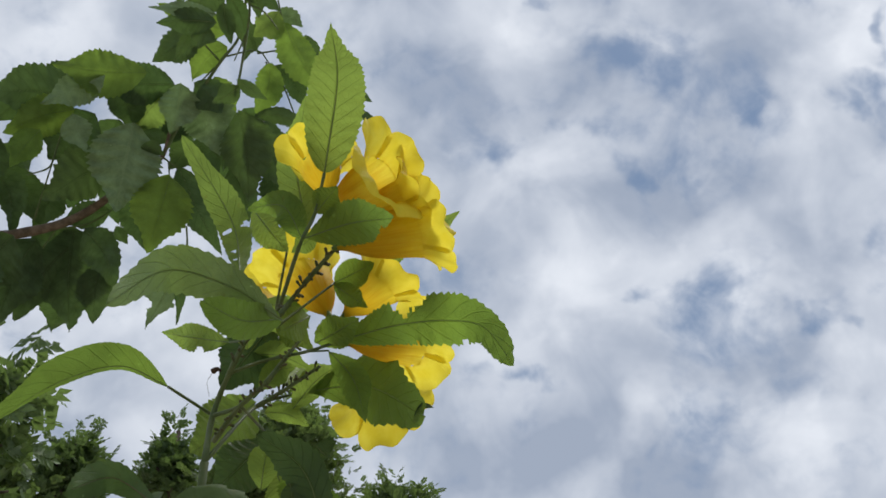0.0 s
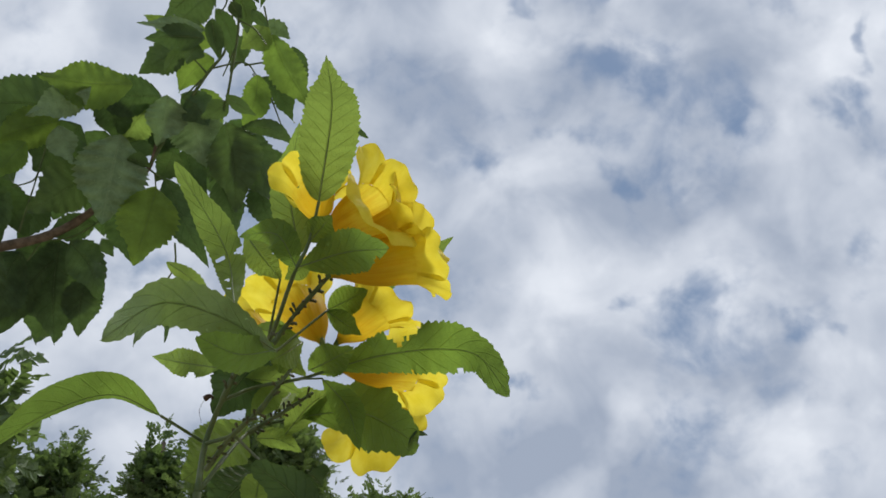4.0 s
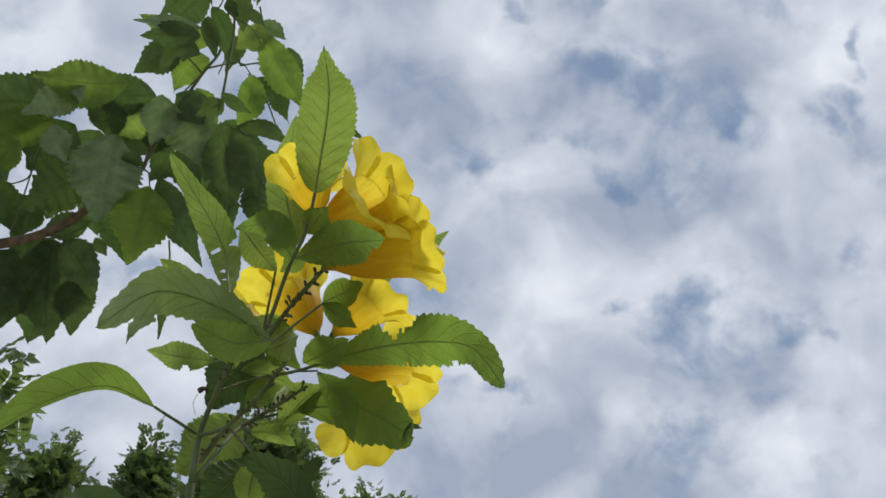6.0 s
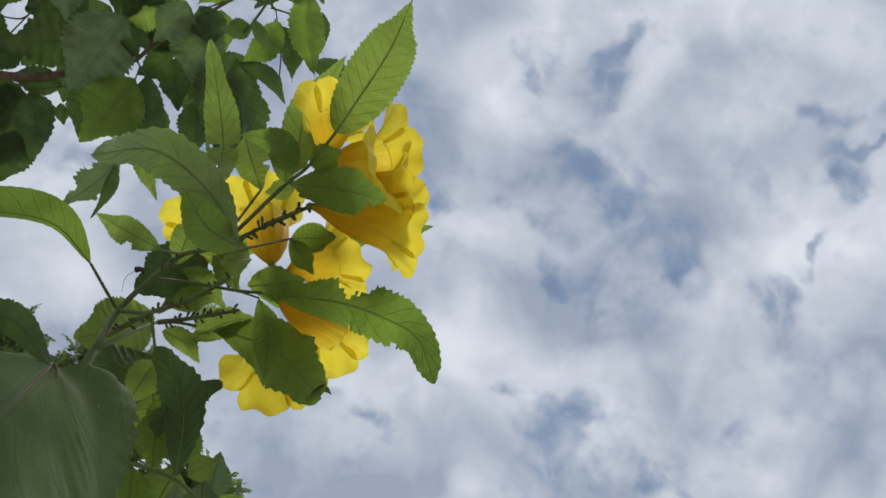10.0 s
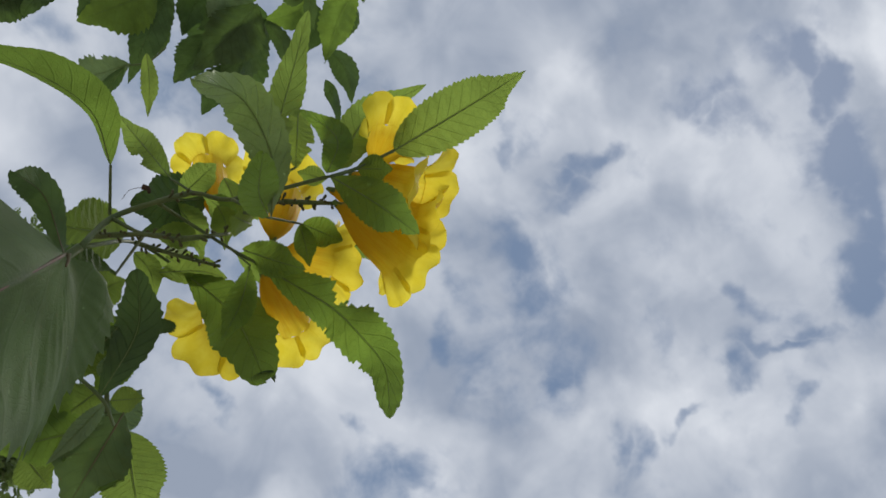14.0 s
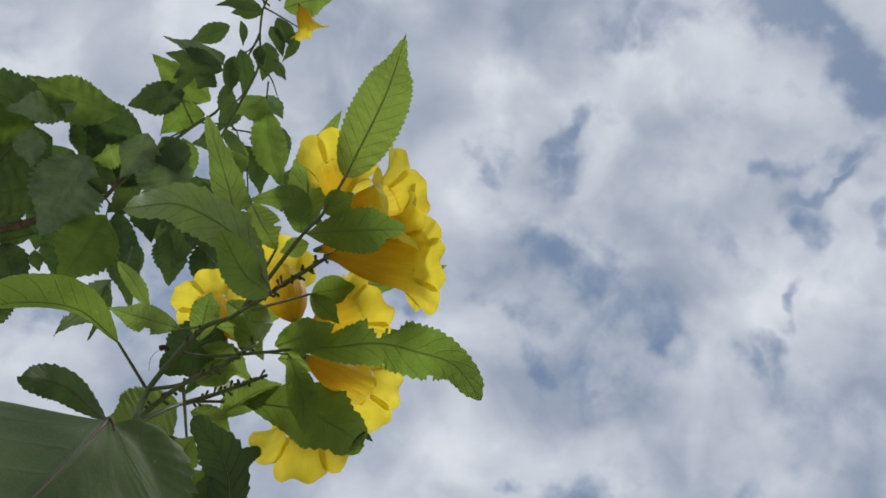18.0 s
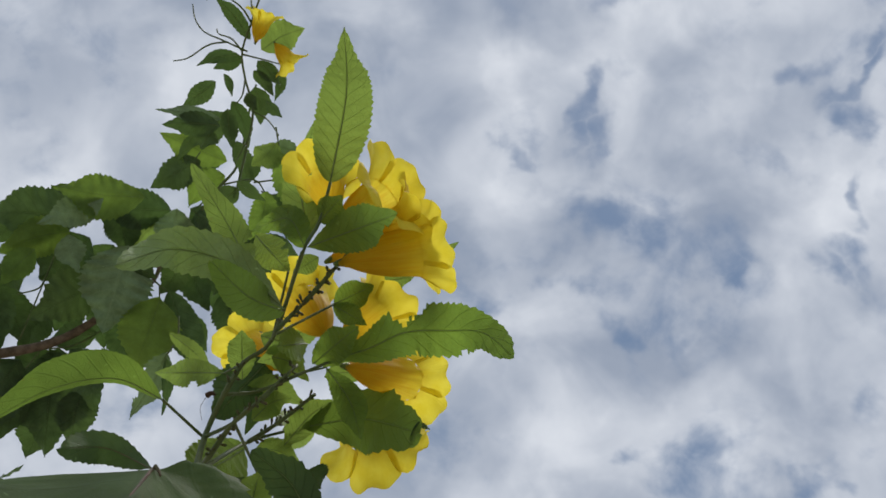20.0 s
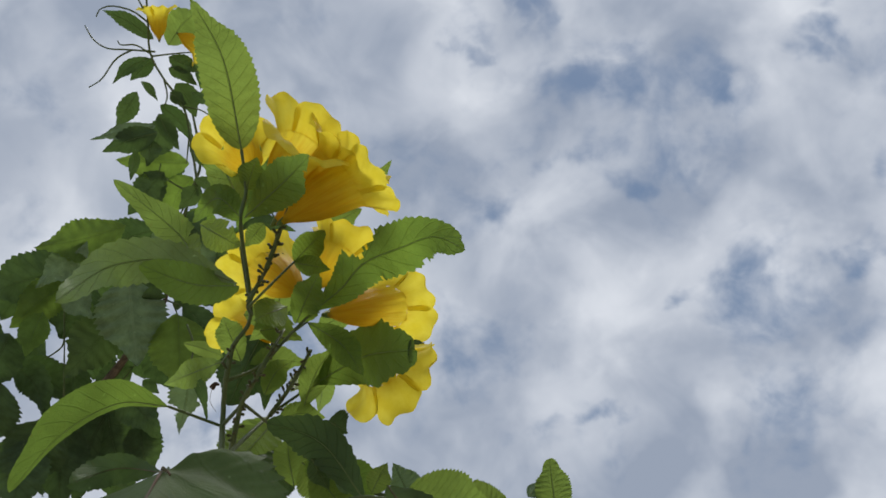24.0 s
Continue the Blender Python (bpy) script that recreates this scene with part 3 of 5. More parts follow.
# ---- ground and far trees ----
def ground_sheet():
    bm = bmesh.new()
    rings = [0.0, 1, 2, 4, 7, 12, 20, 40, 90, 250, 800, 3000]
    last = None
    for r in rings:
        row = [bm.verts.new((r * math.cos(a), r * math.sin(a), 0.05 * noise.noise((r * math.cos(a) * 0.3, r * math.sin(a) * 0.3, 0)) if 1 < r < 100 else 0)) for a in (k * math.tau / 48 for k in range(48))] if r else [bm.verts.new((0, 0, 0))]
        if last is not None:
            for k in range(48):
                if len(last) == 1:
                    bm.faces.new((last[0], row[k], row[(k + 1) % 48]))
                else:
                    bm.faces.new((last[k], row[k], row[(k + 1) % 48], last[(k + 1) % 48]))
        last = row
    return tagged(part("ground", bm, BOUNCE_GROUND), "unseen ground with thin grass patches, made pale to bounce light", "ground", kind="structure")


ground_sheet()


def spray(verts, faces, at, way, size, rng, leaflets=9):
    """A twig with paired leaflets, each a folded kite of four faces."""
    way = way.normalized()
    side = way.cross(Vector((rng.uniform(-1, 1), rng.uniform(-1, 1), rng.uniform(0.2, 1)))).normalized()
    up = side.cross(way)
    for j in range(leaflets):
        s = (j // 2 + 1) / (leaflets // 2 + 1)
        sgn = 1 if j % 2 else -1
        root = at + way * (size * s)
        d = (way * 0.7 + side * sgn * rng.uniform(0.6, 1.0) + up * rng.uniform(-0.3, 0.3)).normalized()
        if j == leaflets - 1:
            d = way
        ln = size * rng.uniform(0.42, 0.6)
        wd = ln * rng.uniform(0.28, 0.42)
        x = d.cross(up).normalized()
        y = x.cross(d)
        n = len(verts)
        verts += [root, root + d * ln * 0.45 + x * wd + y * wd * 0.3, root + d * ln, root + d * ln * 0.45 - x * wd + y * wd * 0.3, root + d * ln * 0.5]
        faces += [(n, n + 1, n + 4), (n + 1, n + 2, n + 4), (n + 2, n + 3, n + 4), (n + 3, n, n + 4)]


def tree(at, height, spread, seed, label, crown_from=0.4, sprays=900, size=0.16, clump=0.22):
    """Trunk, limbs that end in clumps of leafy twigs, gaps between the clumps."""
    rng = random.Random(seed)
    root = thing("tree", at, label, "tree", "trees behind the shrub")
    foot = Vector(at)
    top = foot + Vector((rng.uniform(-0.1, 0.1), rng.uniform(-0.1, 0.1), height * 0.95))
    mid = foot.lerp(top, 0.5) + Vector((rng.uniform(-0.15, 0.15), rng.uniform(-0.15, 0.15), 0))
    tube(root, "trunk", [foot - Vector((0, 0, 0.1)), mid, top], height * 0.025, height * 0.004, BARK, 10, 16)
    trunk = curve_points((foot, mid, top), 40)
    verts, faces, ends = [], [], [trunk[40]]
    limbs = 20
    for i in range(limbs):
        s = crown_from + (0.97 - crown_from) * (i + 0.5) / limbs
        p = trunk[int(s * 40)]
        a = i * 2.4 + rng.random()
        r = spread * max(0.25, (1 - (s - crown_from) / (1.0 - crown_from)) ** 0.6) * rng.uniform(0.6, 1.1)
        e = p + Vector((math.cos(a) * r, math.sin(a) * r, r * rng.uniform(0.2, 0.6)))
        k = p.lerp(e, 0.5) + Vector((0, 0, r * 0.1))
        tube(root, "limb", [p, k, e], height * 0.006, height * 0.0014, BARK, 6, 8)
        ends += [e, k.lerp(e, 0.4)]
    for _ in range(sprays):
        c = rng.choice(ends)
        out = Vector((rng.gauss(0, 1), rng.gauss(0, 1), rng.gauss(0.3, 0.9)))
        q = c + out * spread * clump
        spray(verts, faces, q - foot, out * 0.35 + Vector((rng.gauss(0, 0.8), rng.gauss(0, 0.8), rng.gauss(0.1, 0.5))), size * rng.uniform(0.6, 1.25), rng)
    me = bpy.data.meshes.new("crown")
    me.from_pydata(verts, [], faces)
    me.materials.append(LEAF_FAR)
    crown = new("crown", me)
    crown.parent = root
    return root



# ---- trees ----

tree((-1.23, 6.13, 0), 4.18, 0.46, 3, "tall dense green tree against the cloudy sky", 0.78, 4200, 0.07, 0.2)
tree((-2.06, 6.44, 0), 4.20, 0.17, 4, "small leafy green tree beside a taller one", 0.88, 700, 0.07, 0.3)
tree((-0.50, 6.65, 0), 3.84, 0.40, 5, "lower green tree top beside the leafy trees", 0.84, 2200, 0.07, 0.2)
tree((-2.58, 5.91, 0), 3.92, 0.24, 7, "bushy dark green tree with small leaves", 0.87, 700, 0.075, 0.28)
tree((-2.78, 5.20, 0), 3.66, 0.28, 8, "thick green tree crown beside a slender tree", 0.84, 800, 0.08, 0.26)
tree((-2.31, 4.16, 0), 3.63, 0.26, 9, "slender tree with broad paired leaflets", 0.74, 150, 0.17, 0.3)

# ---- the flowering shrub in front ----
shrub = thing("flowering_shrub", (-0.12, 0.52, 0), "flowering shrub with yellow trumpet flowers and toothed green leaves", "shrub")
tube(shrub, "stem", [(-0.1200, 0.5200, -0.0500), (-0.1150, 0.4900, 0.5000), (-0.1000, 0.4200, 1.2000), (-0.0910, 0.3381, 1.6220)], 0.0045, 0.0014, STEM, 9, 20, "greenish woody lower stem", 0.15)
tube(shrub, "stem", [(-0.0910, 0.3381, 1.6220), (-0.0964, 0.3573, 1.6486), (-0.0905, 0.3509, 1.6649), (-0.0845, 0.3486, 1.6794), (-0.0720, 0.3403, 1.6861), (-0.0534, 0.2860, 1.6857), (-0.0479, 0.2817, 1.6981), (-0.0438, 0.2705, 1.7084)], 0.0013, 0.0006, STEM, 8, 28, "green upright flowering stem")
tube(shrub, "stem", [(-0.0905, 0.3509, 1.6649), (-0.0816, 0.3719, 1.6809), (-0.0572, 0.3429, 1.6712), (-0.0422, 0.3310, 1.6700)], 0.0009, 0.0006, STEM, 7, 14)
tube(shrub, "petiole", [(-0.0720, 0.3403, 1.6861), (-0.0648, 0.3168, 1.7035)], 0.0006, 0.0005, STEM, 7, 14)
tube(shrub, "stem", [(-0.0964, 0.3573, 1.6486), (-0.0819, 0.3437, 1.6473), (-0.0715, 0.3386, 1.6550)], 0.0009, 0.0006, STEM, 7, 14)
tube(shrub, "stem", [(-0.0910, 0.3381, 1.6220), (-0.0878, 0.3951, 1.6688), (-0.0639, 0.3936, 1.6762)], 0.0010, 0.0006, STEM, 7, 14)
tube(shrub, "petiole", [(-0.0626, 0.3082, 1.6647), (-0.0457, 0.3272, 1.6950)], 0.0006, 0.0005, STEM, 7, 14)
tube(shrub, "stem", [(-0.0720, 0.3403, 1.6861), (-0.0643, 0.3161, 1.6737), (-0.0573, 0.3239, 1.6933), (-0.0388, 0.3048, 1.7036)], 0.0008, 0.0006, STEM, 7, 14)
tube(shrub, "petiole", [(-0.0985, 0.3596, 1.6505), (-0.1092, 0.3346, 1.6513)], 0.0007, 0.0006, STEM, 6, 8)
tube(shrub, "petiole", [(-0.0845, 0.3486, 1.6794), (-0.0981, 0.3708, 1.6894)], 0.0006, 0.0005, STEM, 6, 8)
tube(shrub, "petiole", [(-0.0572, 0.3429, 1.6712), (-0.0464, 0.3319, 1.6662)], 0.0005, 0.0004, STEM, 6, 8)
tube(shrub, "petiole", [(-0.0819, 0.3437, 1.6473), (-0.0838, 0.4123, 1.6605)], 0.0007, 0.0006, STEM, 6, 8)
raceme(shrub, [(-0.0961, 0.3636, 1.6401), (-0.0819, 0.3437, 1.6473), (-0.0715, 0.3386, 1.6550)], buds=20, seed=1)
raceme(shrub, [(-0.0715, 0.3386, 1.6550), (-0.0627, 0.3541, 1.6827)], buds=14, seed=2)
raceme(shrub, [(-0.0878, 0.3951, 1.6688), (-0.0726, 0.3836, 1.6726), (-0.0550, 0.3635, 1.6742)], buds=22, seed=3)
raceme(shrub, [(-0.0573, 0.3239, 1.6933), (-0.0388, 0.3048, 1.7036)], buds=18, seed=4)
raceme(shrub, [(-0.0643, 0.3161, 1.6737), (-0.0573, 0.3239, 1.6933)], buds=10, seed=5)
raceme(shrub, [(-0.0905, 0.3509, 1.6649), (-0.0845, 0.3486, 1.6794)], buds=8, seed=6)
leaf(shrub, (-0.0438, 0.2705, 1.7084), (-0.0380, 0.2464, 1.7315), (-0.0353, 0.2104, 1.7225), 0.0212, mat=LEAF_FRESH, fold=0.12, label="bright young leaf with clear side veins", teeth=30, wide_at=0.34, wave=0.02)
leaf(shrub, (-0.0479, 0.2817, 1.6981), (-0.0433, 0.2766, 1.7005), (-0.0388, 0.2728, 1.7041), 0.0110, mat=LEAF, fold=0.4, label="small dark folded leaf")
leaf(shrub, (-0.0523, 0.2886, 1.6915), (-0.0337, 0.2787, 1.6916), (-0.0161, 0.2572, 1.6790), 0.0172, fold=0.2, wide_at=0.52, teeth=20, bites=[(0.84, 0.9, 0.0018)], blunt=0.85)
leaf(shrub, (-0.0537, 0.2905, 1.6931), (-0.0619, 0.2874, 1.7055), (-0.0823, 0.3111, 1.7210), 0.0125, fold=0.25, tilt=10, blunt=0.8)
leaf(shrub, (-0.0838, 0.3235, 1.7303), (-0.0739, 0.3186, 1.7157), (-0.0648, 0.3168, 1.7035), 0.0145, mat=LEAF_FRESH, blunt=0.85, bites=[(0.55, -0.9, 0.0016)])
leaf(shrub, (-0.0532, 0.3175, 1.7126), (-0.0581, 0.3175, 1.7080), (-0.0633, 0.3186, 1.7043), 0.0085, mat=LEAF_FRESH)
leaf(shrub, (-0.0526, 0.2904, 1.6987), (-0.0618, 0.3007, 1.7377), (-0.0561, 0.2786, 1.7548), 0.0165, mat=LEAF_FRESH, fold=0.12, wide_at=0.4)
leaf(shrub, (-0.0722, 0.2827, 1.6703), (-0.0872, 0.3075, 1.7135), (-0.1130, 0.3022, 1.7533), 0.0140, mat=LEAF_FRESH, fold=0.12, wide_at=0.55, blunt=0.7, label="narrow leaf, torn across the middle", bites=[(0.42, 0.85, 0.0026), (0.43, -0.5, 0.0016), (0.24, -0.35, 0.0012), (0.16, -0.4, 0.0014)], teeth=24)
leaf(shrub, (-0.0533, 0.2726, 1.6481), ((-0.0659, 0.2528, 1.6490), (-0.0862, 0.2494, 1.6534)), (-0.0956, 0.2328, 1.6316), 0.0155, mat=LEAF_SHEEN, fold=0.25, teeth=18, saw=1.5, wave=0.05, wide_at=0.58, blunt=0.7, label="greyish leaf, folded along its midrib")
leaf(shrub, (-0.0548, 0.2777, 1.6512), (-0.0608, 0.2527, 1.6371), (-0.0669, 0.2297, 1.6310), 0.0128, mat=LEAF, fold=0.1, teeth=16, wide_at=0.45, blunt=0.6, drip=0.05, label="green half of the folded leaf, hanging below its midrib")
leaf(shrub, (-0.0981, 0.3708, 1.6894), (-0.1197, 0.3849, 1.6990), (-0.1431, 0.4050, 1.7122), 0.0135, mat=LEAF_FRESH, fold=0.3, wide_at=0.5, bites=[(0.42, -0.95, 0.003)])
leaf(shrub, (-0.1092, 0.3346, 1.6513), ((-0.1294, 0.3324, 1.6592), (-0.1480, 0.3230, 1.6476)), (-0.1713, 0.3259, 1.6319), 0.0285, mat=LEAF_MID, halves=(0.2, 1.0), tilt=-46, fold=0.1, wave=0.004, teeth=30, wide_at=0.5, blunt=0.65, saw=0.25, quilt=0.08, label="long arching leaf with toothed edge")
leaf(shrub, (-0.0830, 0.3864, 1.7082), (-0.0910, 0.3788, 1.6872), (-0.1001, 0.3757, 1.6687), 0.0250, mat=LEAF_DARK, blunt=0.7, teeth=16)
leaf(shrub, (-0.0822, 0.3998, 1.7073), (-0.0855, 0.3946, 1.6883), (-0.0896, 0.3933, 1.6714), 0.0110, mat=LEAF_DARK, teeth=15)
leaf(shrub, (-0.0595, 0.3536, 1.6939), (-0.0622, 0.3365, 1.6806), (-0.0656, 0.3234, 1.6697), 0.0150, mat=LEAF_FRESH)
leaf(shrub, (-0.0530, 0.3400, 1.6737), (-0.0421, 0.3201, 1.6684), (-0.0317, 0.3044, 1.6658), 0.0140, mat=LEAF, blunt=0.8)
leaf(shrub, (-0.0457, 0.3272, 1.6950), (-0.0375, 0.3245, 1.6981), (-0.0295, 0.3236, 1.7024), 0.0125, mat=LEAF, blunt=0.8)
leaf(shrub, (-0.0460, 0.3273, 1.6943), (-0.0382, 0.3239, 1.6869), (-0.0307, 0.3227, 1.6809), 0.0090, mat=LEAF)
leaf(shrub, (-0.0326, 0.3316, 1.7097), (-0.0232, 0.3329, 1.7135), (-0.0139, 0.3363, 1.7187), 0.0115, mat=LEAF_FRESH, blunt=0.8)
leaf(shrub, (-0.0422, 0.3310, 1.6700), ((-0.0288, 0.3259, 1.6718), (-0.0141, 0.3064, 1.6649), (0.0017, 0.3070, 1.6667), (0.0150, 0.2982, 1.6593)), (0.0245, 0.2811, 1.6359), 0.0205, fold=0.3, tilt=10, teeth=30, wide_at=0.55, blunt=0.62, saw=1.2, label="drooping leaf with a torn gap", bites=[(0.42, -0.85, 0.0034), (0.40, -0.5, 0.0022), (0.44, -1.0, 0.0052), (0.39, -0.95, 0.0040), (0.42, 0.95, 0.0020), (0.66, 0.95, 0.0015)])
leaf(shrub, (-0.0639, 0.3936, 1.6762), (-0.0349, 0.3779, 1.6713), (-0.0084, 0.3425, 1.6434), 0.0295, mat=LEAF_MID, wide_at=0.62, fold=0.1, blunt=0.55, teeth=16, label="broad rounded leaf with small holes")
leaf(shrub, (-0.0464, 0.3319, 1.6662), (-0.0373, 0.3472, 1.6600), (-0.0313, 0.3441, 1.6409), 0.0125, fold=0.25, wide_at=0.5)
leaf(shrub, (-0.0670, 0.4373, 1.7099), (-0.0776, 0.4609, 1.7123), (-0.0891, 0.4906, 1.7180), 0.0130, mat=LEAF_FRESH)
leaf(shrub, (-0.0755, 0.4326, 1.7080), (-0.0765, 0.4149, 1.6937), (-0.0781, 0.4014, 1.6818), 0.0095, mat=LEAF_FRESH)
leaf(shrub, (-0.0969, 0.4284, 1.6847), (-0.1060, 0.4125, 1.6653), (-0.1164, 0.4017, 1.6484), 0.0300, mat=LEAF_FRESH, blunt=0.75, label="broad leaf behind the stems")
leaf(shrub, (-0.0455, 0.3654, 1.5998), (-0.0557, 0.3556, 1.6244), (-0.0736, 0.3459, 1.6364), 0.0170, mat=LEAF_DARK, fold=0.35, wide_at=0.55, blunt=0.6, teeth=14, saw=1.4, label="large dark leaf curving over and hanging")
leaf(shrub, (-0.0838, 0.4123, 1.6605), (-0.0923, 0.4014, 1.6435), (-0.1017, 0.3948, 1.6284), 0.0240, mat=LEAF_DARK, wide_at=0.5)
heart_leaf(shrub, (-0.0802, 0.2633, 1.5821), (-0.0789, 0.2489, 1.5663), (-0.0649, 0.2940, 1.5966), 0.075, LEAF_DULL, "large dull heart-shaped leaf with a reddish midrib")
# separate blade that stands for the heart-shaped leaf's folded-up basal lobe
leaf(shrub, (-0.0802, 0.2633, 1.5821), (-0.0982, 0.2716, 1.5932), (-0.1045, 0.2553, 1.5836), 0.0100, mat=LEAF_DULL, fold=0.3, teeth=14, wide_at=0.6, blunt=0.6, drip=0.05, saw=1.3, wave=0.08, label="dark folded-up lobe of the large dull leaf")
leaf(shrub, (-0.0130, 0.3330, 1.7185), (-0.0034, 0.3283, 1.7237), (0.0062, 0.3258, 1.7306), 0.0075, mat=LEAF_FRESH)
tube(shrub, "withered_flower", [(-0.0962, 0.3575, 1.6690), (-0.0980, 0.3580, 1.6702), (-0.1000, 0.3590, 1.6695)], 0.0006, 0.0014, DRY, 7, 8, "dark withered flower remnant")
tube(shrub, "thread", [(-0.1000, 0.3590, 1.6692), (-0.1022, 0.3610, 1.6650), (-0.1010, 0.3630, 1.6600)], 0.00012, 8e-05, DRY, 5, 10)
flower(shrub, (-0.0426, 0.3054, 1.6984), (-0.0070, 0.3079, 1.7111), size=0.54, seed=1, roll=10, label="yellow trumpet flower with ruffled lobes")
flower(shrub, (-0.0476, 0.3111, 1.7198), (-0.0217, 0.2906, 1.7251), size=0.56, seed=2, roll=20)
flower(shrub, (-0.0487, 0.3172, 1.7103), (-0.0098, 0.3053, 1.7237), size=0.50, seed=13, roll=50)
flower(shrub, (-0.0453, 0.2846, 1.7094), (-0.0489, 0.2846, 1.7255), size=0.42, seed=14, roll=60, flare=0.8)
flower(shrub, (-0.0700, 0.3760, 1.6950), (-0.1014, 0.4104, 1.7377), size=0.42, seed=6)
flower(shrub, (-0.0481, 0.3348, 1.6836), (-0.0644, 0.3453, 1.7138), size=0.50, seed=7, flare=0.85)
flower(shrub, (-0.0425, 0.3386, 1.6856), (-0.0257, 0.3364, 1.7031), size=0.48, seed=12)
flower(shrub, (-0.0414, 0.3450, 1.6763), (-0.0144, 0.3806, 1.6953), size=0.50, seed=9, flare=1.15)
flower(shrub, (-0.0395, 0.3976, 1.6950), (-0.0327, 0.4186, 1.6872), size=0.64, seed=10, flare=1.25)
leaf(shrub, (-0.0086, 0.3425, 1.6488), (-0.0106, 0.3469, 1.6455), (-0.0127, 0.3526, 1.6428), 0.0027, mat=LEAF_DARK, fold=0.6, label="dry curled leaf tip")
leaf(shrub, (-0.0091, 0.3428, 1.6480), (-0.0067, 0.3460, 1.6486), (-0.0043, 0.3502, 1.6497), 0.0021, mat=LEAF_DARK, fold=0.6)
tube(shrub, "stem", [(-0.0686, 0.3472, 1.5911), (-0.0451, 0.3427, 1.5918), (-0.0345, 0.3503, 1.5912)], 0.0008, 0.0006, STEM, 7, 12)
tube(shrub, "stem", [(-0.1000, 0.4400, 1.2000), (-0.0850, 0.4000, 1.4500), (-0.0686, 0.3472, 1.5911)], 0.0018, 0.0008, STEM, 7, 20)
leaf(shrub, (-0.0614, 0.3659, 1.5966), (-0.0568, 0.3718, 1.5846), (-0.0524, 0.3810, 1.5736), 0.0201, mat=LEAF, tilt=15, teeth=12, saw=1.4, fold=0.3)
leaf(shrub, (-0.0477, 0.3739, 1.6052), (-0.0485, 0.3800, 1.5932), (-0.0494, 0.3893, 1.5823), 0.0216, mat=LEAF_FRESH, tilt=-10, fold=0.2, teeth=14)
leaf(shrub, (-0.0363, 0.3670, 1.5950), (-0.0459, 0.3728, 1.5790), (-0.0556, 0.3833, 1.5644), 0.0192, mat=LEAF, fold=0.35, teeth=12, saw=1.5, wide_at=0.5)
leaf(shrub, (-0.0425, 0.3539, 1.5961), (-0.0409, 0.3599, 1.5830), (-0.0394, 0.3692, 1.5710), 0.0075, mat=LEAF_PALE, fold=0.5, tilt=20)
leaf(shrub, (-0.0352, 0.3644, 1.6024), (-0.0288, 0.3708, 1.5851), (-0.0222, 0.3819, 1.5692), 0.0274, mat=LEAF_DULL, quilt=0.6, fold=0.3, teeth=12, tilt=-12, wide_at=0.5, blunt=0.8, label="broad dull leaf with raised veins")
leaf(shrub, (-0.0420, 0.3647, 1.6015), (-0.0379, 0.3655, 1.6071), (-0.0339, 0.3679, 1.6134), 0.0100, mat=LEAF_FRESH, fold=0.4)
leaf(shrub, (-0.0293, 0.3712, 1.6006), (-0.0155, 0.3747, 1.5926), (-0.0014, 0.3819, 1.5860), 0.0251, mat=LEAF_FRESH, blunt=0.6, fold=0.15, wide_at=0.5, label="yellow-green backlit leaf")
leaf(shrub, (-0.0647, 0.3687, 1.6221), (-0.0606, 0.3751, 1.6122), (-0.0567, 0.3844, 1.6035), 0.0165, mat=LEAF_FRESH, fold=0.2)
leaf(shrub, (-0.0612, 0.3567, 1.6202), (-0.0603, 0.3618, 1.6150), (-0.0595, 0.3686, 1.6106), 0.0091, mat=LEAF_DARK, fold=0.5)
leaf(shrub, (-0.0878, 0.3336, 1.5740), (-0.0783, 0.3354, 1.5781), (-0.0691, 0.3398, 1.5831), 0.0206, mat=LEAF_DARK, fold=0.3, teeth=10, saw=2.0)
leaf(shrub, (-0.0702, 0.3740, 1.6291), (-0.0662, 0.3799, 1.6222), (-0.0623, 0.3882, 1.6162), 0.0193, mat=LEAF_FRESH)
leaf(shrub, (-0.0547, 0.3640, 1.6140), (-0.0507, 0.3685, 1.6103), (-0.0466, 0.3747, 1.6074), 0.0092, mat=LEAF_PALE, fold=0.5)
leaf(shrub, (-0.0479, 0.3863, 1.5723), (-0.0397, 0.3891, 1.5724), (-0.0314, 0.3939, 1.5730), 0.0165, mat=LEAF_FRESH)
leaf(shrub, (-0.0607, 0.3860, 1.5997), (-0.0665, 0.3901, 1.5949), (-0.0725, 0.3962, 1.5908), 0.0145, mat=LEAF_DARK)
leaf(shrub, (-0.0326, 0.4008, 1.6052), (-0.0345, 0.3986, 1.6157), (-0.0368, 0.3989, 1.6273), 0.0155, mat=LEAF_PALE, fold=0.4, label="small pointed greyish leaf")
leaf(shrub, (-0.0405, 0.3986, 1.6071), (-0.0360, 0.4031, 1.6066), (-0.0318, 0.4091, 1.6067), 0.0150, mat=LEAF_PALE, fold=0.3)
leaf(shrub, (0.0040, 0.4100, 1.5928), (-0.0072, 0.4077, 1.6016), (-0.0187, 0.4088, 1.6118), 0.0200, mat=LEAF_FRESH, blunt=0.55, fold=0.25, tilt=15)
leaf(shrub, (0.0230, 0.4130, 1.5866), (0.0256, 0.4109, 1.5985), (0.0282, 0.4117, 1.6115), 0.0155, mat=LEAF_FRESH, blunt=0.55, fold=0.25)
leaf(shrub, (0.0143, 0.4107, 1.5978), (0.0183, 0.4129, 1.6012), (0.0223, 0.4165, 1.6053), 0.0065, mat=LEAF_PALE, fold=0.5)
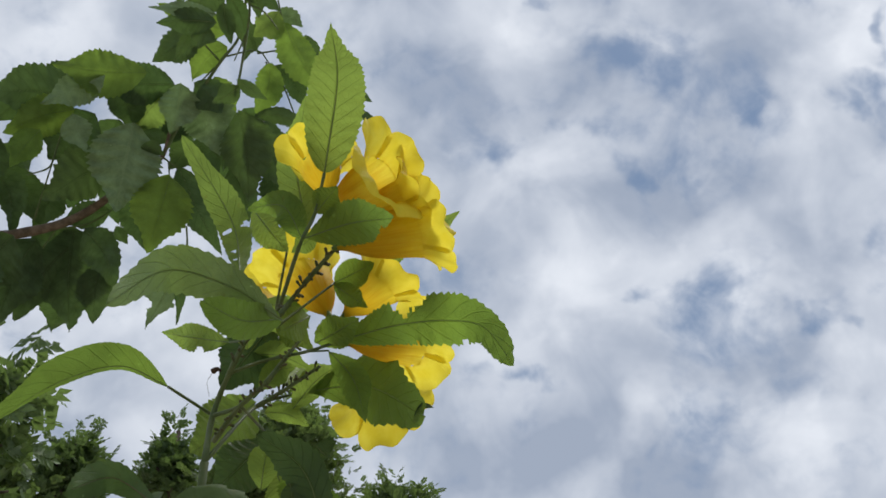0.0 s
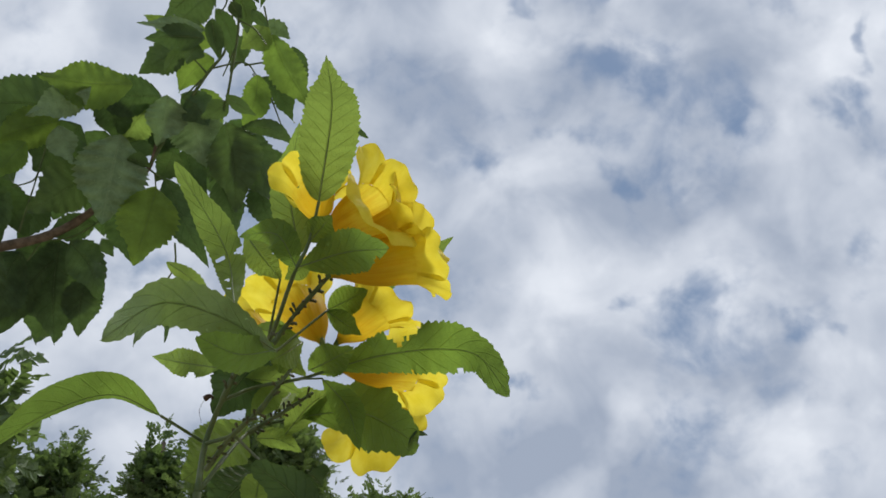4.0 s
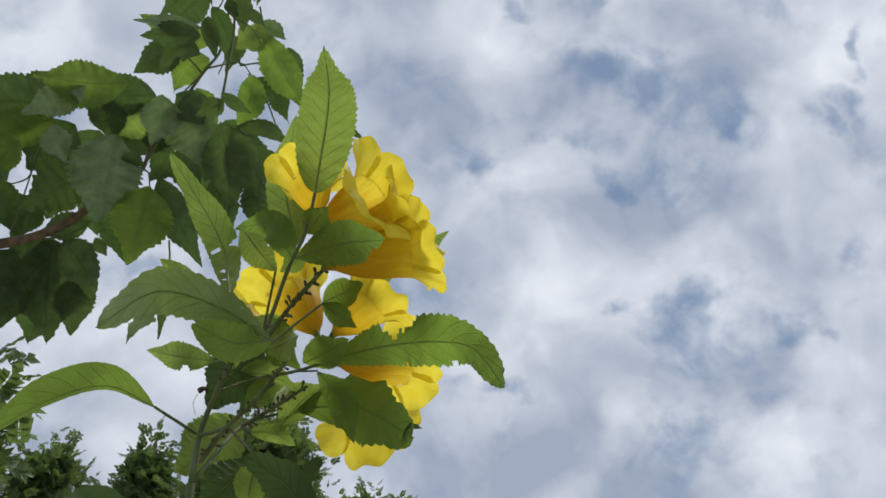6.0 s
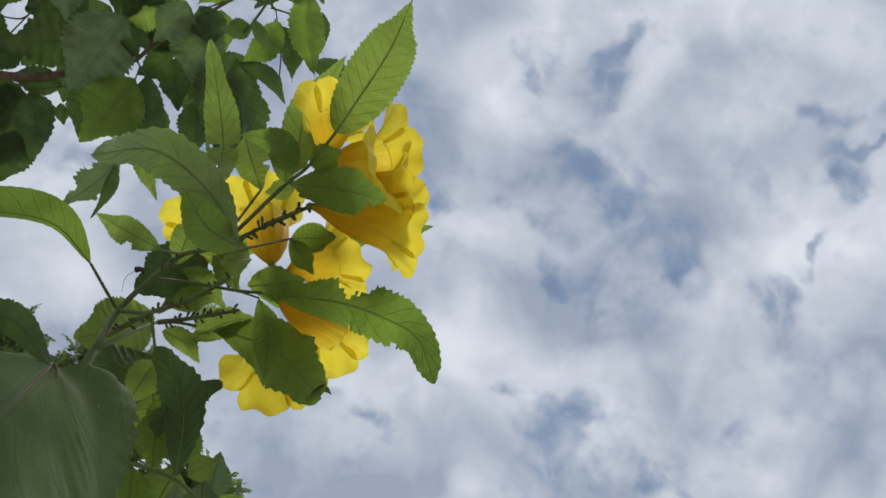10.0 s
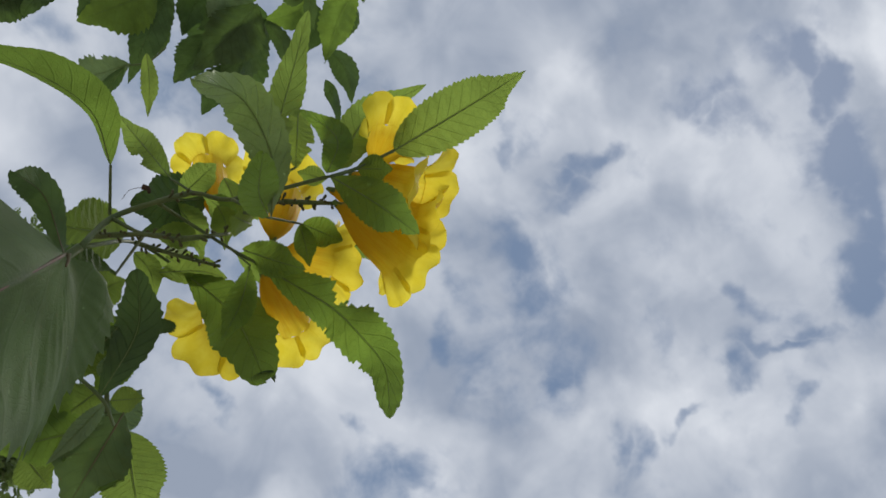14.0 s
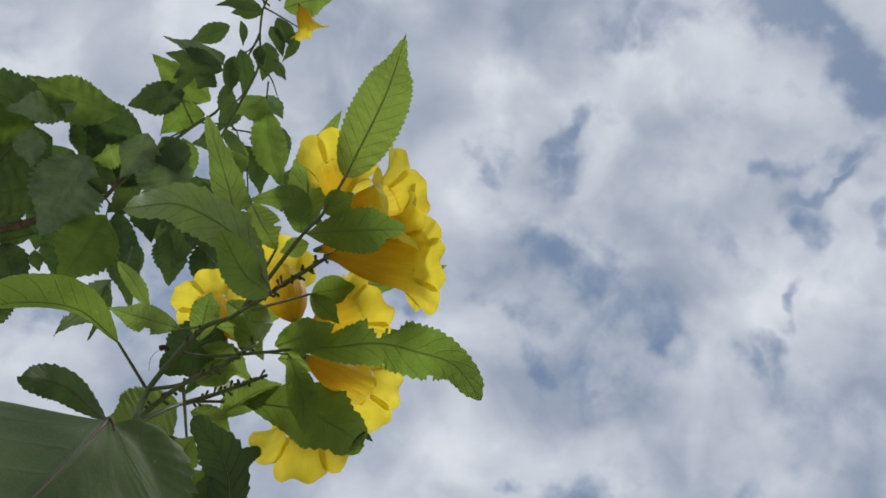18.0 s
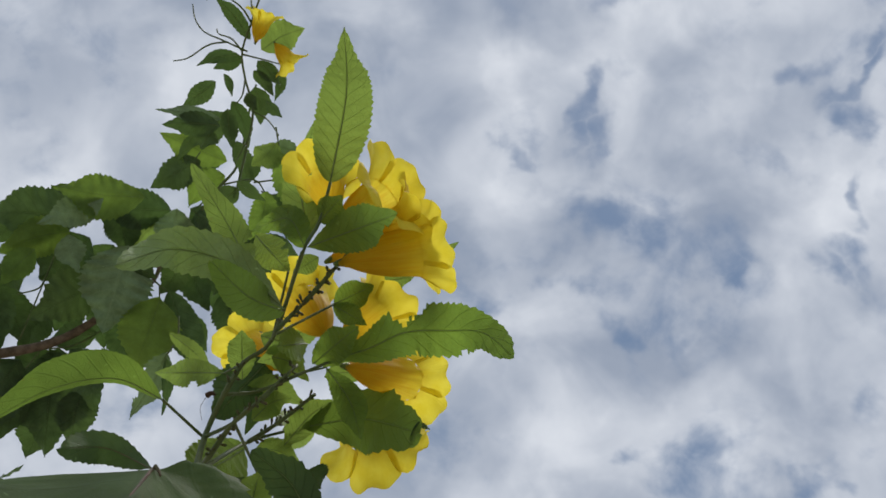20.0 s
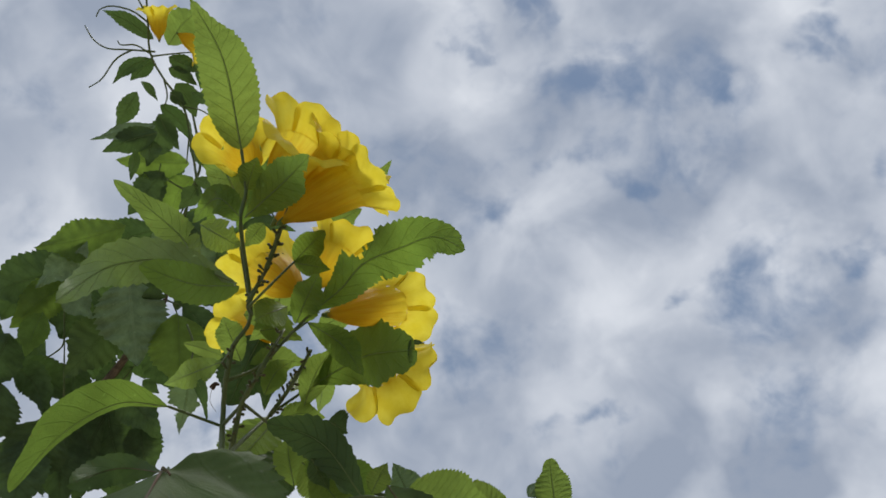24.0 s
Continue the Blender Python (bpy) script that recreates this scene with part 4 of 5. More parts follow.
leaf(shrub, (-0.0549, 0.3756, 1.6252), (-0.0513, 0.3831, 1.6172), (-0.0483, 0.3932, 1.6104), 0.0171, mat=LEAF, fold=0.3, teeth=12)
leaf(shrub, (-0.0545, 0.3676, 1.6402), (-0.0520, 0.3726, 1.6389), (-0.0497, 0.3789, 1.6383), 0.0146, mat=LEAF_DARK, fold=0.3)
leaf(shrub, (-0.0608, 0.3660, 1.6297), (-0.0616, 0.3729, 1.6212), (-0.0630, 0.3823, 1.6139), 0.0145, mat=LEAF, fold=0.3, teeth=10, saw=2.0)
tube(shrub, "stem", [(-0.0595, 0.3887, 1.6244), (-0.0398, 0.3993, 1.6110), (-0.0192, 0.4075, 1.5991), (0.0044, 0.4113, 1.5949), (0.0237, 0.4141, 1.5893)], 0.0012, 0.0008, STEM, 7, 14)
leaf(shrub, (-0.0760, 0.3616, 1.6923), (-0.0677, 0.3634, 1.6905), (-0.0594, 0.3692, 1.6847), 0.0135, mat=LEAF_FRESH, tilt=-25, fold=0.35, seed=401, teeth=13)
leaf(shrub, (-0.0710, 0.3951, 1.6677), (-0.0601, 0.3877, 1.6786), (-0.0492, 0.3843, 1.6854), 0.0140, mat=LEAF_FRESH, tilt=10, fold=0.35, seed=402, teeth=13)
leaf(shrub, (-0.0802, 0.3906, 1.6280), (-0.0781, 0.3829, 1.6390), (-0.0760, 0.3792, 1.6460), 0.0150, mat=LEAF_FRESH, tilt=-10, fold=0.35, seed=403, teeth=13)
leaf(shrub, (-0.0903, 0.3815, 1.6890), (-0.0764, 0.3832, 1.6887), (-0.0626, 0.3890, 1.6843), 0.0140, mat=LEAF_FRESH, tilt=30, fold=0.35, seed=404, teeth=13)
leaf(shrub, (-0.0635, 0.3726, 1.6950), (-0.0744, 0.3709, 1.6982), (-0.0854, 0.3733, 1.6973), 0.0130, mat=LEAF_FRESH, tilt=-25, fold=0.35, seed=406, teeth=13)
leaf(shrub, (-0.0724, 0.3772, 1.7061), (-0.0655, 0.3689, 1.7140), (-0.0586, 0.3647, 1.7179), 0.0150, mat=LEAF_FRESH, tilt=10, fold=0.35, seed=407, teeth=13)
leaf(shrub, (-0.0758, 0.4067, 1.6817), (-0.0648, 0.4034, 1.6836), (-0.0538, 0.4041, 1.6815), 0.0110, mat=LEAF_FRESH, tilt=-10, fold=0.35, seed=408, teeth=13)
leaf(shrub, (-0.0853, 0.4002, 1.6678), (-0.0746, 0.3994, 1.6670), (-0.0638, 0.4026, 1.6622), 0.0120, mat=LEAF_FRESH, tilt=30, fold=0.35, seed=409, teeth=13)
leaf(shrub, (-0.0552, 0.3833, 1.6970), (-0.0446, 0.3810, 1.6980), (-0.0341, 0.3826, 1.6949), 0.0110, mat=LEAF_FRESH, tilt=20, fold=0.35, seed=410, teeth=13)
leaf(shrub, (-0.0847, 0.3690, 1.7093), (-0.0740, 0.3703, 1.7062), (-0.0633, 0.3756, 1.6991), 0.0140, mat=LEAF_FRESH, tilt=-25, fold=0.35, seed=411, teeth=13)
leaf(shrub, (-0.0892, 0.3696, 1.6851), (-0.0897, 0.3607, 1.6957), (-0.0902, 0.3557, 1.7023), 0.0130, mat=LEAF_FRESH, tilt=10, fold=0.35, seed=412, teeth=13)
leaf(shrub, (-0.0845, 0.3809, 1.6713), (-0.0759, 0.3760, 1.6776), (-0.0674, 0.3750, 1.6798), 0.0120, mat=LEAF_FRESH, tilt=-10, fold=0.35, seed=413, teeth=13)

# ---- the leafy branches behind ----
rear = thing("leafy_shrub", (-0.9, 1.2, 0), "tall leafy shrub with large dark toothed leaves", "shrub")
tube(rear, "stem", [(-1.5500, 1.9500, -0.0500), (-1.5000, 1.9000, 1.2000), (-1.2022, 1.4138, 2.3754), (-0.8906, 1.4483, 2.4620), (-0.7713, 1.4753, 2.5235), (-0.6764, 1.4644, 2.6041), (-0.6131, 1.4504, 2.6588), (-0.5956, 1.4220, 2.7024)], 0.0160, 0.0030, TWIG, 9, 36, "brown woody branch", 0.12)
tube(rear, "stem", [(-0.6131, 1.4504, 2.6588), (-0.5622, 1.4037, 2.7397), (-0.4926, 1.3481, 2.8283), (-0.4513, 1.3152, 2.8754), (-0.4284, 1.2362, 2.9537), (-0.4139, 1.1964, 2.9908)], 0.0040, 0.0020, STEM, 6, 20, "thin green upper branch")
tube(rear, "petiole", [(-0.5995, 1.4575, 2.6570), (-0.5983, 1.4792, 2.6299)], 0.0020, 0.0014, STEM, 6, 10)
tube(rear, "petiole", [(-0.6078, 1.4518, 2.6599), (-0.5788, 1.4750, 2.6457)], 0.0020, 0.0014, STEM, 6, 10)
tube(rear, "petiole", [(-0.7999, 1.4756, 2.5005), (-0.7424, 1.4899, 2.5240), (-0.6801, 1.4837, 2.5757)], 0.0020, 0.0014, STEM, 6, 10)
tube(rear, "petiole", [(-0.7999, 1.4756, 2.5005), (-0.8233, 1.4882, 2.4619)], 0.0020, 0.0014, STEM, 6, 10)
tube(rear, "petiole", [(-0.7995, 1.3895, 2.6173), (-0.7852, 1.3627, 2.6598)], 0.0020, 0.0014, STEM, 6, 10)
tube(rear, "petiole", [(-0.7995, 1.3895, 2.6173), (-0.8116, 1.4010, 2.5939), (-0.8458, 1.3963, 2.5734)], 0.0020, 0.0014, STEM, 6, 10)
tube(rear, "petiole", [(-0.8368, 1.4520, 2.5046), (-0.7995, 1.3895, 2.6173)], 0.0020, 0.0014, STEM, 6, 10)
tube(rear, "petiole", [(-0.4811, 1.3422, 2.8385), (-0.4197, 1.3448, 2.8569), (-0.3951, 1.3688, 2.8403)], 0.0020, 0.0014, STEM, 6, 10)
tube(rear, "petiole", [(-0.4200, 1.3488, 2.8528), (-0.3634, 1.3532, 2.8651), (-0.3357, 1.3732, 2.8524)], 0.0020, 0.0014, STEM, 6, 10)
tube(rear, "petiole", [(-0.4926, 1.3481, 2.8283), (-0.5328, 1.3016, 2.8584), (-0.5259, 1.2852, 2.8767)], 0.0020, 0.0014, STEM, 6, 10)
tube(rear, "petiole", [(-0.4039, 1.3635, 2.8431), (-0.3716, 1.4004, 2.8144), (-0.3503, 1.4429, 2.7738)], 0.0020, 0.0014, STEM, 6, 10)
tube(rear, "petiole", [(-0.3751, 1.2689, 2.9406), (-0.3666, 1.3117, 2.9041)], 0.0020, 0.0014, STEM, 6, 10)
tube(rear, "petiole", [(-0.5041, 1.3538, 2.8180), (-0.5382, 1.3705, 2.7868)], 0.0020, 0.0014, STEM, 6, 10)
leaf(rear, (-0.4776, 1.3181, 2.8841), (-0.5459, 1.2888, 2.8938), (-0.6127, 1.2596, 2.9043), 0.0728, mat=LEAF, tilt=24, twist=11, seed=101, fold=0.48, wave=0.04, rows=45, teeth=15, cols=4, saw=1.4)
leaf(rear, (-0.5261, 1.2954, 2.8612), (-0.5736, 1.3134, 2.8413), (-0.6278, 1.3348, 2.8161), 0.0722, mat=LEAF_DARK, tilt=22, twist=-19, seed=102, fold=0.34, wave=0.05, rows=33, teeth=15, cols=4, saw=1.4)
leaf(rear, (-0.4792, 1.3326, 2.8561), (-0.5197, 1.3422, 2.8332), (-0.5513, 1.3701, 2.7959), 0.0669, mat=LEAF, tilt=-15, twist=-11, seed=103, fold=0.47, wave=0.09, rows=27, teeth=15, cols=4, saw=1.4)
leaf(rear, (-0.4462, 1.2552, 2.8769), (-0.4337, 1.2921, 2.8581), (-0.4126, 1.3333, 2.8381), 0.0381, mat=LEAF_DARK, tilt=6, twist=-18, seed=104, fold=0.20, wave=0.09, rows=27, teeth=15, cols=4, saw=1.4)
leaf(rear, (-0.3663, 1.2722, 2.8935), (-0.3853, 1.2825, 2.8666), (-0.4144, 1.2897, 2.8398), 0.0629, mat=LEAF_FRESH, tilt=20, twist=-10, seed=105, fold=0.49, wave=0.07, rows=24, teeth=15, cols=4, saw=1.4)
leaf(rear, (-0.3853, 1.3112, 2.9284), (-0.3529, 1.3136, 2.9226), (-0.3261, 1.3266, 2.9053), 0.0365, mat=LEAF_PALE, tilt=10, twist=23, seed=106, fold=0.47, wave=0.06, rows=24, teeth=15, cols=4, saw=1.4, quilt=1.0)
leaf(rear, (-0.3606, 1.3018, 2.8923), (-0.3288, 1.3489, 2.8382), (-0.2810, 1.4031, 2.7814), 0.0855, mat=LEAF, tilt=-24, twist=-9, seed=107, fold=0.38, wave=0.04, rows=48, teeth=15, cols=4, saw=1.4)
leaf(rear, (-0.4748, 1.2492, 2.9561), (-0.5174, 1.2603, 2.9239), (-0.5580, 1.2845, 2.8806), 0.0703, mat=LEAF_DARK, tilt=17, twist=0, seed=108, fold=0.29, wave=0.07, rows=33, teeth=15, cols=4, saw=1.4)
leaf(rear, (-0.3101, 1.4255, 2.8394), (-0.2445, 1.4233, 2.8347), (-0.1872, 1.4441, 2.8046), 0.0563, mat=LEAF_DARK, tilt=-26, twist=12, seed=109, fold=0.45, wave=0.04, rows=33, teeth=15, cols=4, saw=1.4)
leaf(rear, (-0.2642, 1.4701, 2.8156), (-0.2164, 1.4802, 2.8057), (-0.1710, 1.4996, 2.7862), 0.0340, mat=LEAF_DARK, tilt=-27, twist=-22, seed=110, fold=0.25, wave=0.10, rows=27, teeth=15, cols=4, saw=1.4)
leaf(rear, (-0.3867, 1.3417, 2.8187), (-0.3955, 1.3808, 2.7843), (-0.4235, 1.4219, 2.7429), 0.0655, mat=LEAF, tilt=24, twist=-7, seed=111, fold=0.31, wave=0.07, rows=33, teeth=15, cols=4, saw=1.4)
leaf(rear, (-0.3901, 1.3934, 2.8638), (-0.3517, 1.4170, 2.8315), (-0.3242, 1.4517, 2.7852), 0.0509, mat=LEAF_DARK, tilt=16, twist=17, seed=112, fold=0.21, wave=0.10, rows=33, teeth=15, cols=4, saw=1.4)
leaf(rear, (-0.4506, 1.3858, 2.7316), (-0.4353, 1.4350, 2.6666), (-0.4314, 1.4972, 2.5852), 0.1153, mat=LEAF_DARK, tilt=23, twist=-8, seed=113, fold=0.48, wave=0.07, rows=48, teeth=15, cols=4, saw=1.4)
leaf(rear, (-0.4225, 1.4146, 2.7494), (-0.3893, 1.4691, 2.6810), (-0.3389, 1.5367, 2.6066), 0.0962, mat=LEAF_DARK, tilt=-23, twist=-17, seed=114, fold=0.41, wave=0.10, rows=48, teeth=15, cols=4, saw=1.4)
leaf(rear, (-0.4195, 1.4046, 2.7343), (-0.3582, 1.4059, 2.7300), (-0.3065, 1.4278, 2.7006), 0.0354, mat=LEAF_DARK, tilt=1, twist=-4, seed=115, fold=0.27, wave=0.08, rows=33, teeth=15, cols=4, saw=1.4)
leaf(rear, (-0.5164, 1.3924, 2.8302), (-0.4961, 1.4206, 2.8047), (-0.4759, 1.4552, 2.7734), 0.0539, mat=LEAF, tilt=-24, twist=20, seed=116, fold=0.21, wave=0.07, rows=27, teeth=15, cols=4, saw=1.4)
leaf(rear, (-0.4905, 1.4591, 2.7695), (-0.4894, 1.4811, 2.7245), (-0.4999, 1.5086, 2.6703), 0.0851, mat=LEAF_DARK, tilt=25, twist=6, seed=117, fold=0.44, wave=0.05, rows=30, teeth=15, cols=4, saw=1.4)
leaf(rear, (-0.5430, 1.3622, 2.7818), (-0.5107, 1.3763, 2.7635), (-0.4881, 1.3990, 2.7327), 0.0762, mat=LEAF_DARK, tilt=-11, twist=-2, seed=118, fold=0.50, wave=0.09, rows=24, teeth=15, cols=4, saw=1.4)
leaf(rear, (-0.7696, 1.3728, 2.7503), (-0.8467, 1.3329, 2.7353), (-0.9317, 1.3056, 2.7053), 0.1144, mat=LEAF_DARK, tilt=12, twist=-1, seed=119, fold=0.29, wave=0.06, rows=48, teeth=15, cols=4, saw=1.4)
leaf(rear, (-0.6173, 1.3041, 2.7570), (-0.6951, 1.2765, 2.7341), (-0.7763, 1.2400, 2.7208), 0.0980, mat=LEAF, tilt=25, twist=6, seed=120, fold=0.35, wave=0.06, rows=48, teeth=15, cols=4, saw=1.4)
leaf(rear, (-0.6886, 1.2826, 2.7310), (-0.7358, 1.2799, 2.6922), (-0.7933, 1.2761, 2.6506), 0.0651, mat=LEAF_PALE, tilt=20, twist=-6, seed=121, fold=0.44, wave=0.09, rows=42, teeth=15, cols=4, saw=1.4, quilt=1.0)
leaf(rear, (-0.5882, 1.3766, 2.7927), (-0.6574, 1.3611, 2.7793), (-0.7315, 1.3464, 2.7648), 0.0872, mat=LEAF_DARK, tilt=-7, twist=10, seed=122, fold=0.28, wave=0.07, rows=45, teeth=15, cols=4, saw=1.4)
leaf(rear, (-0.6062, 1.3914, 2.7820), (-0.6426, 1.4080, 2.7519), (-0.6767, 1.4376, 2.7106), 0.0820, mat=LEAF_FRESH, tilt=24, twist=7, seed=123, fold=0.37, wave=0.04, rows=30, teeth=15, cols=4, saw=1.4)
leaf(rear, (-0.5529, 1.3802, 2.7784), (-0.5194, 1.4183, 2.7359), (-0.4977, 1.4672, 2.6784), 0.1116, mat=LEAF_PALE, tilt=-2, twist=15, seed=124, fold=0.39, wave=0.09, rows=39, teeth=15, cols=4, saw=1.4, quilt=1.0)
leaf(rear, (-0.5640, 1.3489, 2.7712), (-0.5729, 1.3810, 2.7367), (-0.5935, 1.4172, 2.6939), 0.0827, mat=LEAF_PALE, tilt=18, twist=-7, seed=125, fold=0.45, wave=0.09, rows=30, teeth=15, cols=4, saw=1.4, quilt=1.0)
leaf(rear, (-0.7075, 1.3428, 2.7661), (-0.6821, 1.3898, 2.7489), (-0.6779, 1.4451, 2.7128), 0.0731, mat=LEAF_DARK, tilt=1, twist=1, seed=126, fold=0.25, wave=0.09, rows=33, teeth=15, cols=4, saw=1.4)
leaf(rear, (-0.7860, 1.3898, 2.7134), (-0.8036, 1.4067, 2.6782), (-0.8304, 1.4264, 2.6363), 0.1113, mat=LEAF_DARK, tilt=12, twist=11, seed=127, fold=0.25, wave=0.09, rows=27, teeth=15, cols=4, saw=1.4)
leaf(rear, (-0.7659, 1.3503, 2.7025), (-0.8249, 1.3417, 2.6763), (-0.8887, 1.3456, 2.6363), 0.0838, mat=LEAF, tilt=6, twist=13, seed=128, fold=0.39, wave=0.08, rows=42, teeth=15, cols=4, saw=1.4)
leaf(rear, (-0.7972, 1.3121, 2.6171), (-0.8171, 1.3138, 2.5805), (-0.8398, 1.3232, 2.5356), 0.0568, mat=LEAF, tilt=8, twist=-14, seed=129, fold=0.41, wave=0.08, rows=27, teeth=15, cols=4, saw=1.4)
leaf(rear, (-0.7441, 1.3112, 2.6574), (-0.7364, 1.3347, 2.6321), (-0.7249, 1.3647, 2.6039), 0.0649, mat=LEAF_PALE, tilt=-24, twist=-18, seed=130, fold=0.30, wave=0.05, rows=24, teeth=15, cols=4, saw=1.4, quilt=1.0)
leaf(rear, (-0.6477, 1.3660, 2.6818), (-0.6596, 1.3982, 2.6070), (-0.6759, 1.4447, 2.5169), 0.1392, mat=LEAF_PALE, tilt=-6, twist=5, seed=131, fold=0.38, wave=0.05, rows=48, teeth=15, cols=4, saw=1.4, quilt=1.0)
leaf(rear, (-0.6893, 1.4354, 2.7133), (-0.6408, 1.4400, 2.7088), (-0.5947, 1.4497, 2.6992), 0.0456, mat=LEAF_DARK, tilt=-12, twist=-4, seed=132, fold=0.23, wave=0.09, rows=27, teeth=15, cols=4, saw=1.4)
leaf(rear, (-0.6990, 1.4178, 2.6244), (-0.7478, 1.4073, 2.5761), (-0.8055, 1.4035, 2.5184), 0.1076, mat=LEAF_DARK, tilt=-22, twist=2, seed=133, fold=0.30, wave=0.07, rows=45, teeth=15, cols=4, saw=1.4)
leaf(rear, (-0.9074, 1.4087, 2.6049), (-0.8775, 1.4591, 2.5750), (-0.8507, 1.5198, 2.5354), 0.0800, mat=LEAF_DARK, tilt=17, twist=7, seed=134, fold=0.31, wave=0.05, rows=42, teeth=15, cols=4, saw=1.4)
leaf(rear, (-0.9027, 1.3742, 2.5755), (-0.8782, 1.4167, 2.5386), (-0.8788, 1.4636, 2.4804), 0.0699, mat=LEAF_DARK, tilt=26, twist=5, seed=135, fold=0.31, wave=0.09, rows=39, teeth=15, cols=4, saw=1.4)
leaf(rear, (-0.5786, 1.4324, 2.6005), (-0.5920, 1.4565, 2.5338), (-0.6140, 1.4916, 2.4532), 0.1187, mat=LEAF, tilt=6, twist=-17, seed=136, fold=0.39, wave=0.09, rows=45, teeth=15, cols=4, saw=1.4)
leaf(rear, (-0.5769, 1.4583, 2.6432), (-0.5415, 1.5121, 2.5774), (-0.4943, 1.5811, 2.5042), 0.0718, mat=LEAF_DARK, tilt=-11, twist=23, seed=137, fold=0.31, wave=0.10, rows=48, teeth=15, cols=4, saw=1.4)
leaf(rear, (-0.7885, 1.5216, 2.5361), (-0.7975, 1.5658, 2.4527), (-0.7982, 1.6337, 2.3525), 0.1781, mat=LEAF_DARK, tilt=26, twist=0, seed=138, fold=0.32, wave=0.06, rows=48, teeth=15, cols=4, saw=1.4)
leaf(rear, (-0.7701, 1.5428, 2.5349), (-0.8328, 1.5504, 2.4577), (-0.8925, 1.5856, 2.3537), 0.1317, mat=LEAF_DARK, tilt=-1, twist=-18, seed=139, fold=0.39, wave=0.07, rows=48, teeth=15, cols=4, saw=1.4)
leaf(rear, (-0.7445, 1.4736, 2.4998), (-0.7122, 1.5157, 2.4703), (-0.6977, 1.5673, 2.4204), 0.0851, mat=LEAF_DARK, tilt=-27, twist=1, seed=140, fold=0.28, wave=0.10, rows=36, teeth=15, cols=4, saw=1.4)
leaf(rear, (-0.8473, 1.4988, 2.4916), (-0.8772, 1.5123, 2.4161), (-0.9025, 1.5486, 2.3212), 0.1160, mat=LEAF_DARK, tilt=-19, twist=24, seed=141, fold=0.29, wave=0.08, rows=48, teeth=15, cols=4, saw=1.4)
leaf(rear, (-0.7065, 1.4850, 2.5509), (-0.7496, 1.4781, 2.5345), (-0.7974, 1.4764, 2.5122), 0.0583, mat=LEAF_DARK, tilt=13, twist=-19, seed=142, fold=0.43, wave=0.06, rows=30, teeth=15, cols=4, saw=1.4)
leaf(rear, (-0.7000, 1.5113, 2.5305), (-0.6880, 1.5196, 2.5160), (-0.6750, 1.5311, 2.4995), 0.0279, mat=LEAF_DARK, tilt=1, twist=-1, seed=143, fold=0.31, wave=0.08, rows=24, teeth=15, cols=4, saw=1.4)
leaf(rear, (-0.6655, 1.4846, 2.6027), (-0.6563, 1.5055, 2.5502), (-0.6409, 1.5384, 2.4900), 0.0769, mat=LEAF_DARK, tilt=-2, twist=20, seed=144, fold=0.47, wave=0.07, rows=36, teeth=15, cols=4, saw=1.4)
leaf(rear, (-0.8449, 1.4126, 2.4428), (-0.8821, 1.4263, 2.3954), (-0.9232, 1.4528, 2.3339), 0.1215, mat=LEAF_DARK, tilt=4, twist=10, seed=145, fold=0.39, wave=0.07, rows=45, teeth=15, cols=4, saw=1.4)
leaf(rear, (-0.9196, 1.3299, 2.6799), (-0.9597, 1.3358, 2.6294), (-1.0033, 1.3554, 2.5650), 0.1140, mat=LEAF_DARK, tilt=19, twist=-15, seed=146, fold=0.29, wave=0.09, rows=45, teeth=15, cols=4, saw=1.4)
leaf(rear, (-0.8601, 1.3041, 2.5864), (-0.8961, 1.3217, 2.5478), (-0.9437, 1.3419, 2.5015), 0.0948, mat=LEAF_DARK, tilt=-3, twist=-10, seed=147, fold=0.43, wave=0.09, rows=39, teeth=15, cols=4, saw=1.4)
leaf(rear, (-0.9010, 1.3471, 2.5136), (-0.9316, 1.3584, 2.4618), (-0.9707, 1.3778, 2.3982), 0.1089, mat=LEAF_DARK, tilt=0, twist=-8, seed=148, fold=0.25, wave=0.08, rows=45, teeth=15, cols=4, saw=1.4)
leaf(rear, (-0.7359, 1.5701, 2.4784), (-0.7412, 1.5809, 2.4233), (-0.7400, 1.6066, 2.3573), 0.0850, mat=LEAF_DARK, tilt=17, twist=14, seed=149, fold=0.40, wave=0.04, rows=36, teeth=15, cols=4, saw=1.4)
leaf(rear, (-0.5707, 1.4588, 2.7132), (-0.5863, 1.4853, 2.6948), (-0.6158, 1.5102, 2.6734), 0.0564, mat=LEAF_DARK, tilt=11, twist=-22, seed=150, fold=0.45, wave=0.05, rows=24, teeth=15, cols=4, saw=1.4)
leaf(rear, (-0.4835, 1.5068, 2.6781), (-0.4632, 1.5501, 2.6485), (-0.4547, 1.6031, 2.6050), 0.0842, mat=LEAF_DARK, tilt=-20, twist=-10, seed=151, fold=0.48, wave=0.05, rows=33, teeth=15, cols=4, saw=1.4)
leaf(rear, (-0.4028, 1.5184, 2.6872), (-0.3899, 1.5491, 2.6436), (-0.3656, 1.5889, 2.5954), 0.0700, mat=LEAF_DARK, tilt=6, twist=-22, seed=152, fold=0.23, wave=0.06, rows=33, teeth=15, cols=4, saw=1.4)
leaf(rear, (-0.8910, 1.4102, 2.4165), (-0.9043, 1.4185, 2.3530), (-0.9278, 1.4355, 2.2758), 0.1084, mat=LEAF_DARK, tilt=13, twist=18, seed=153, fold=0.24, wave=0.07, rows=45, teeth=15, cols=4, saw=1.4)
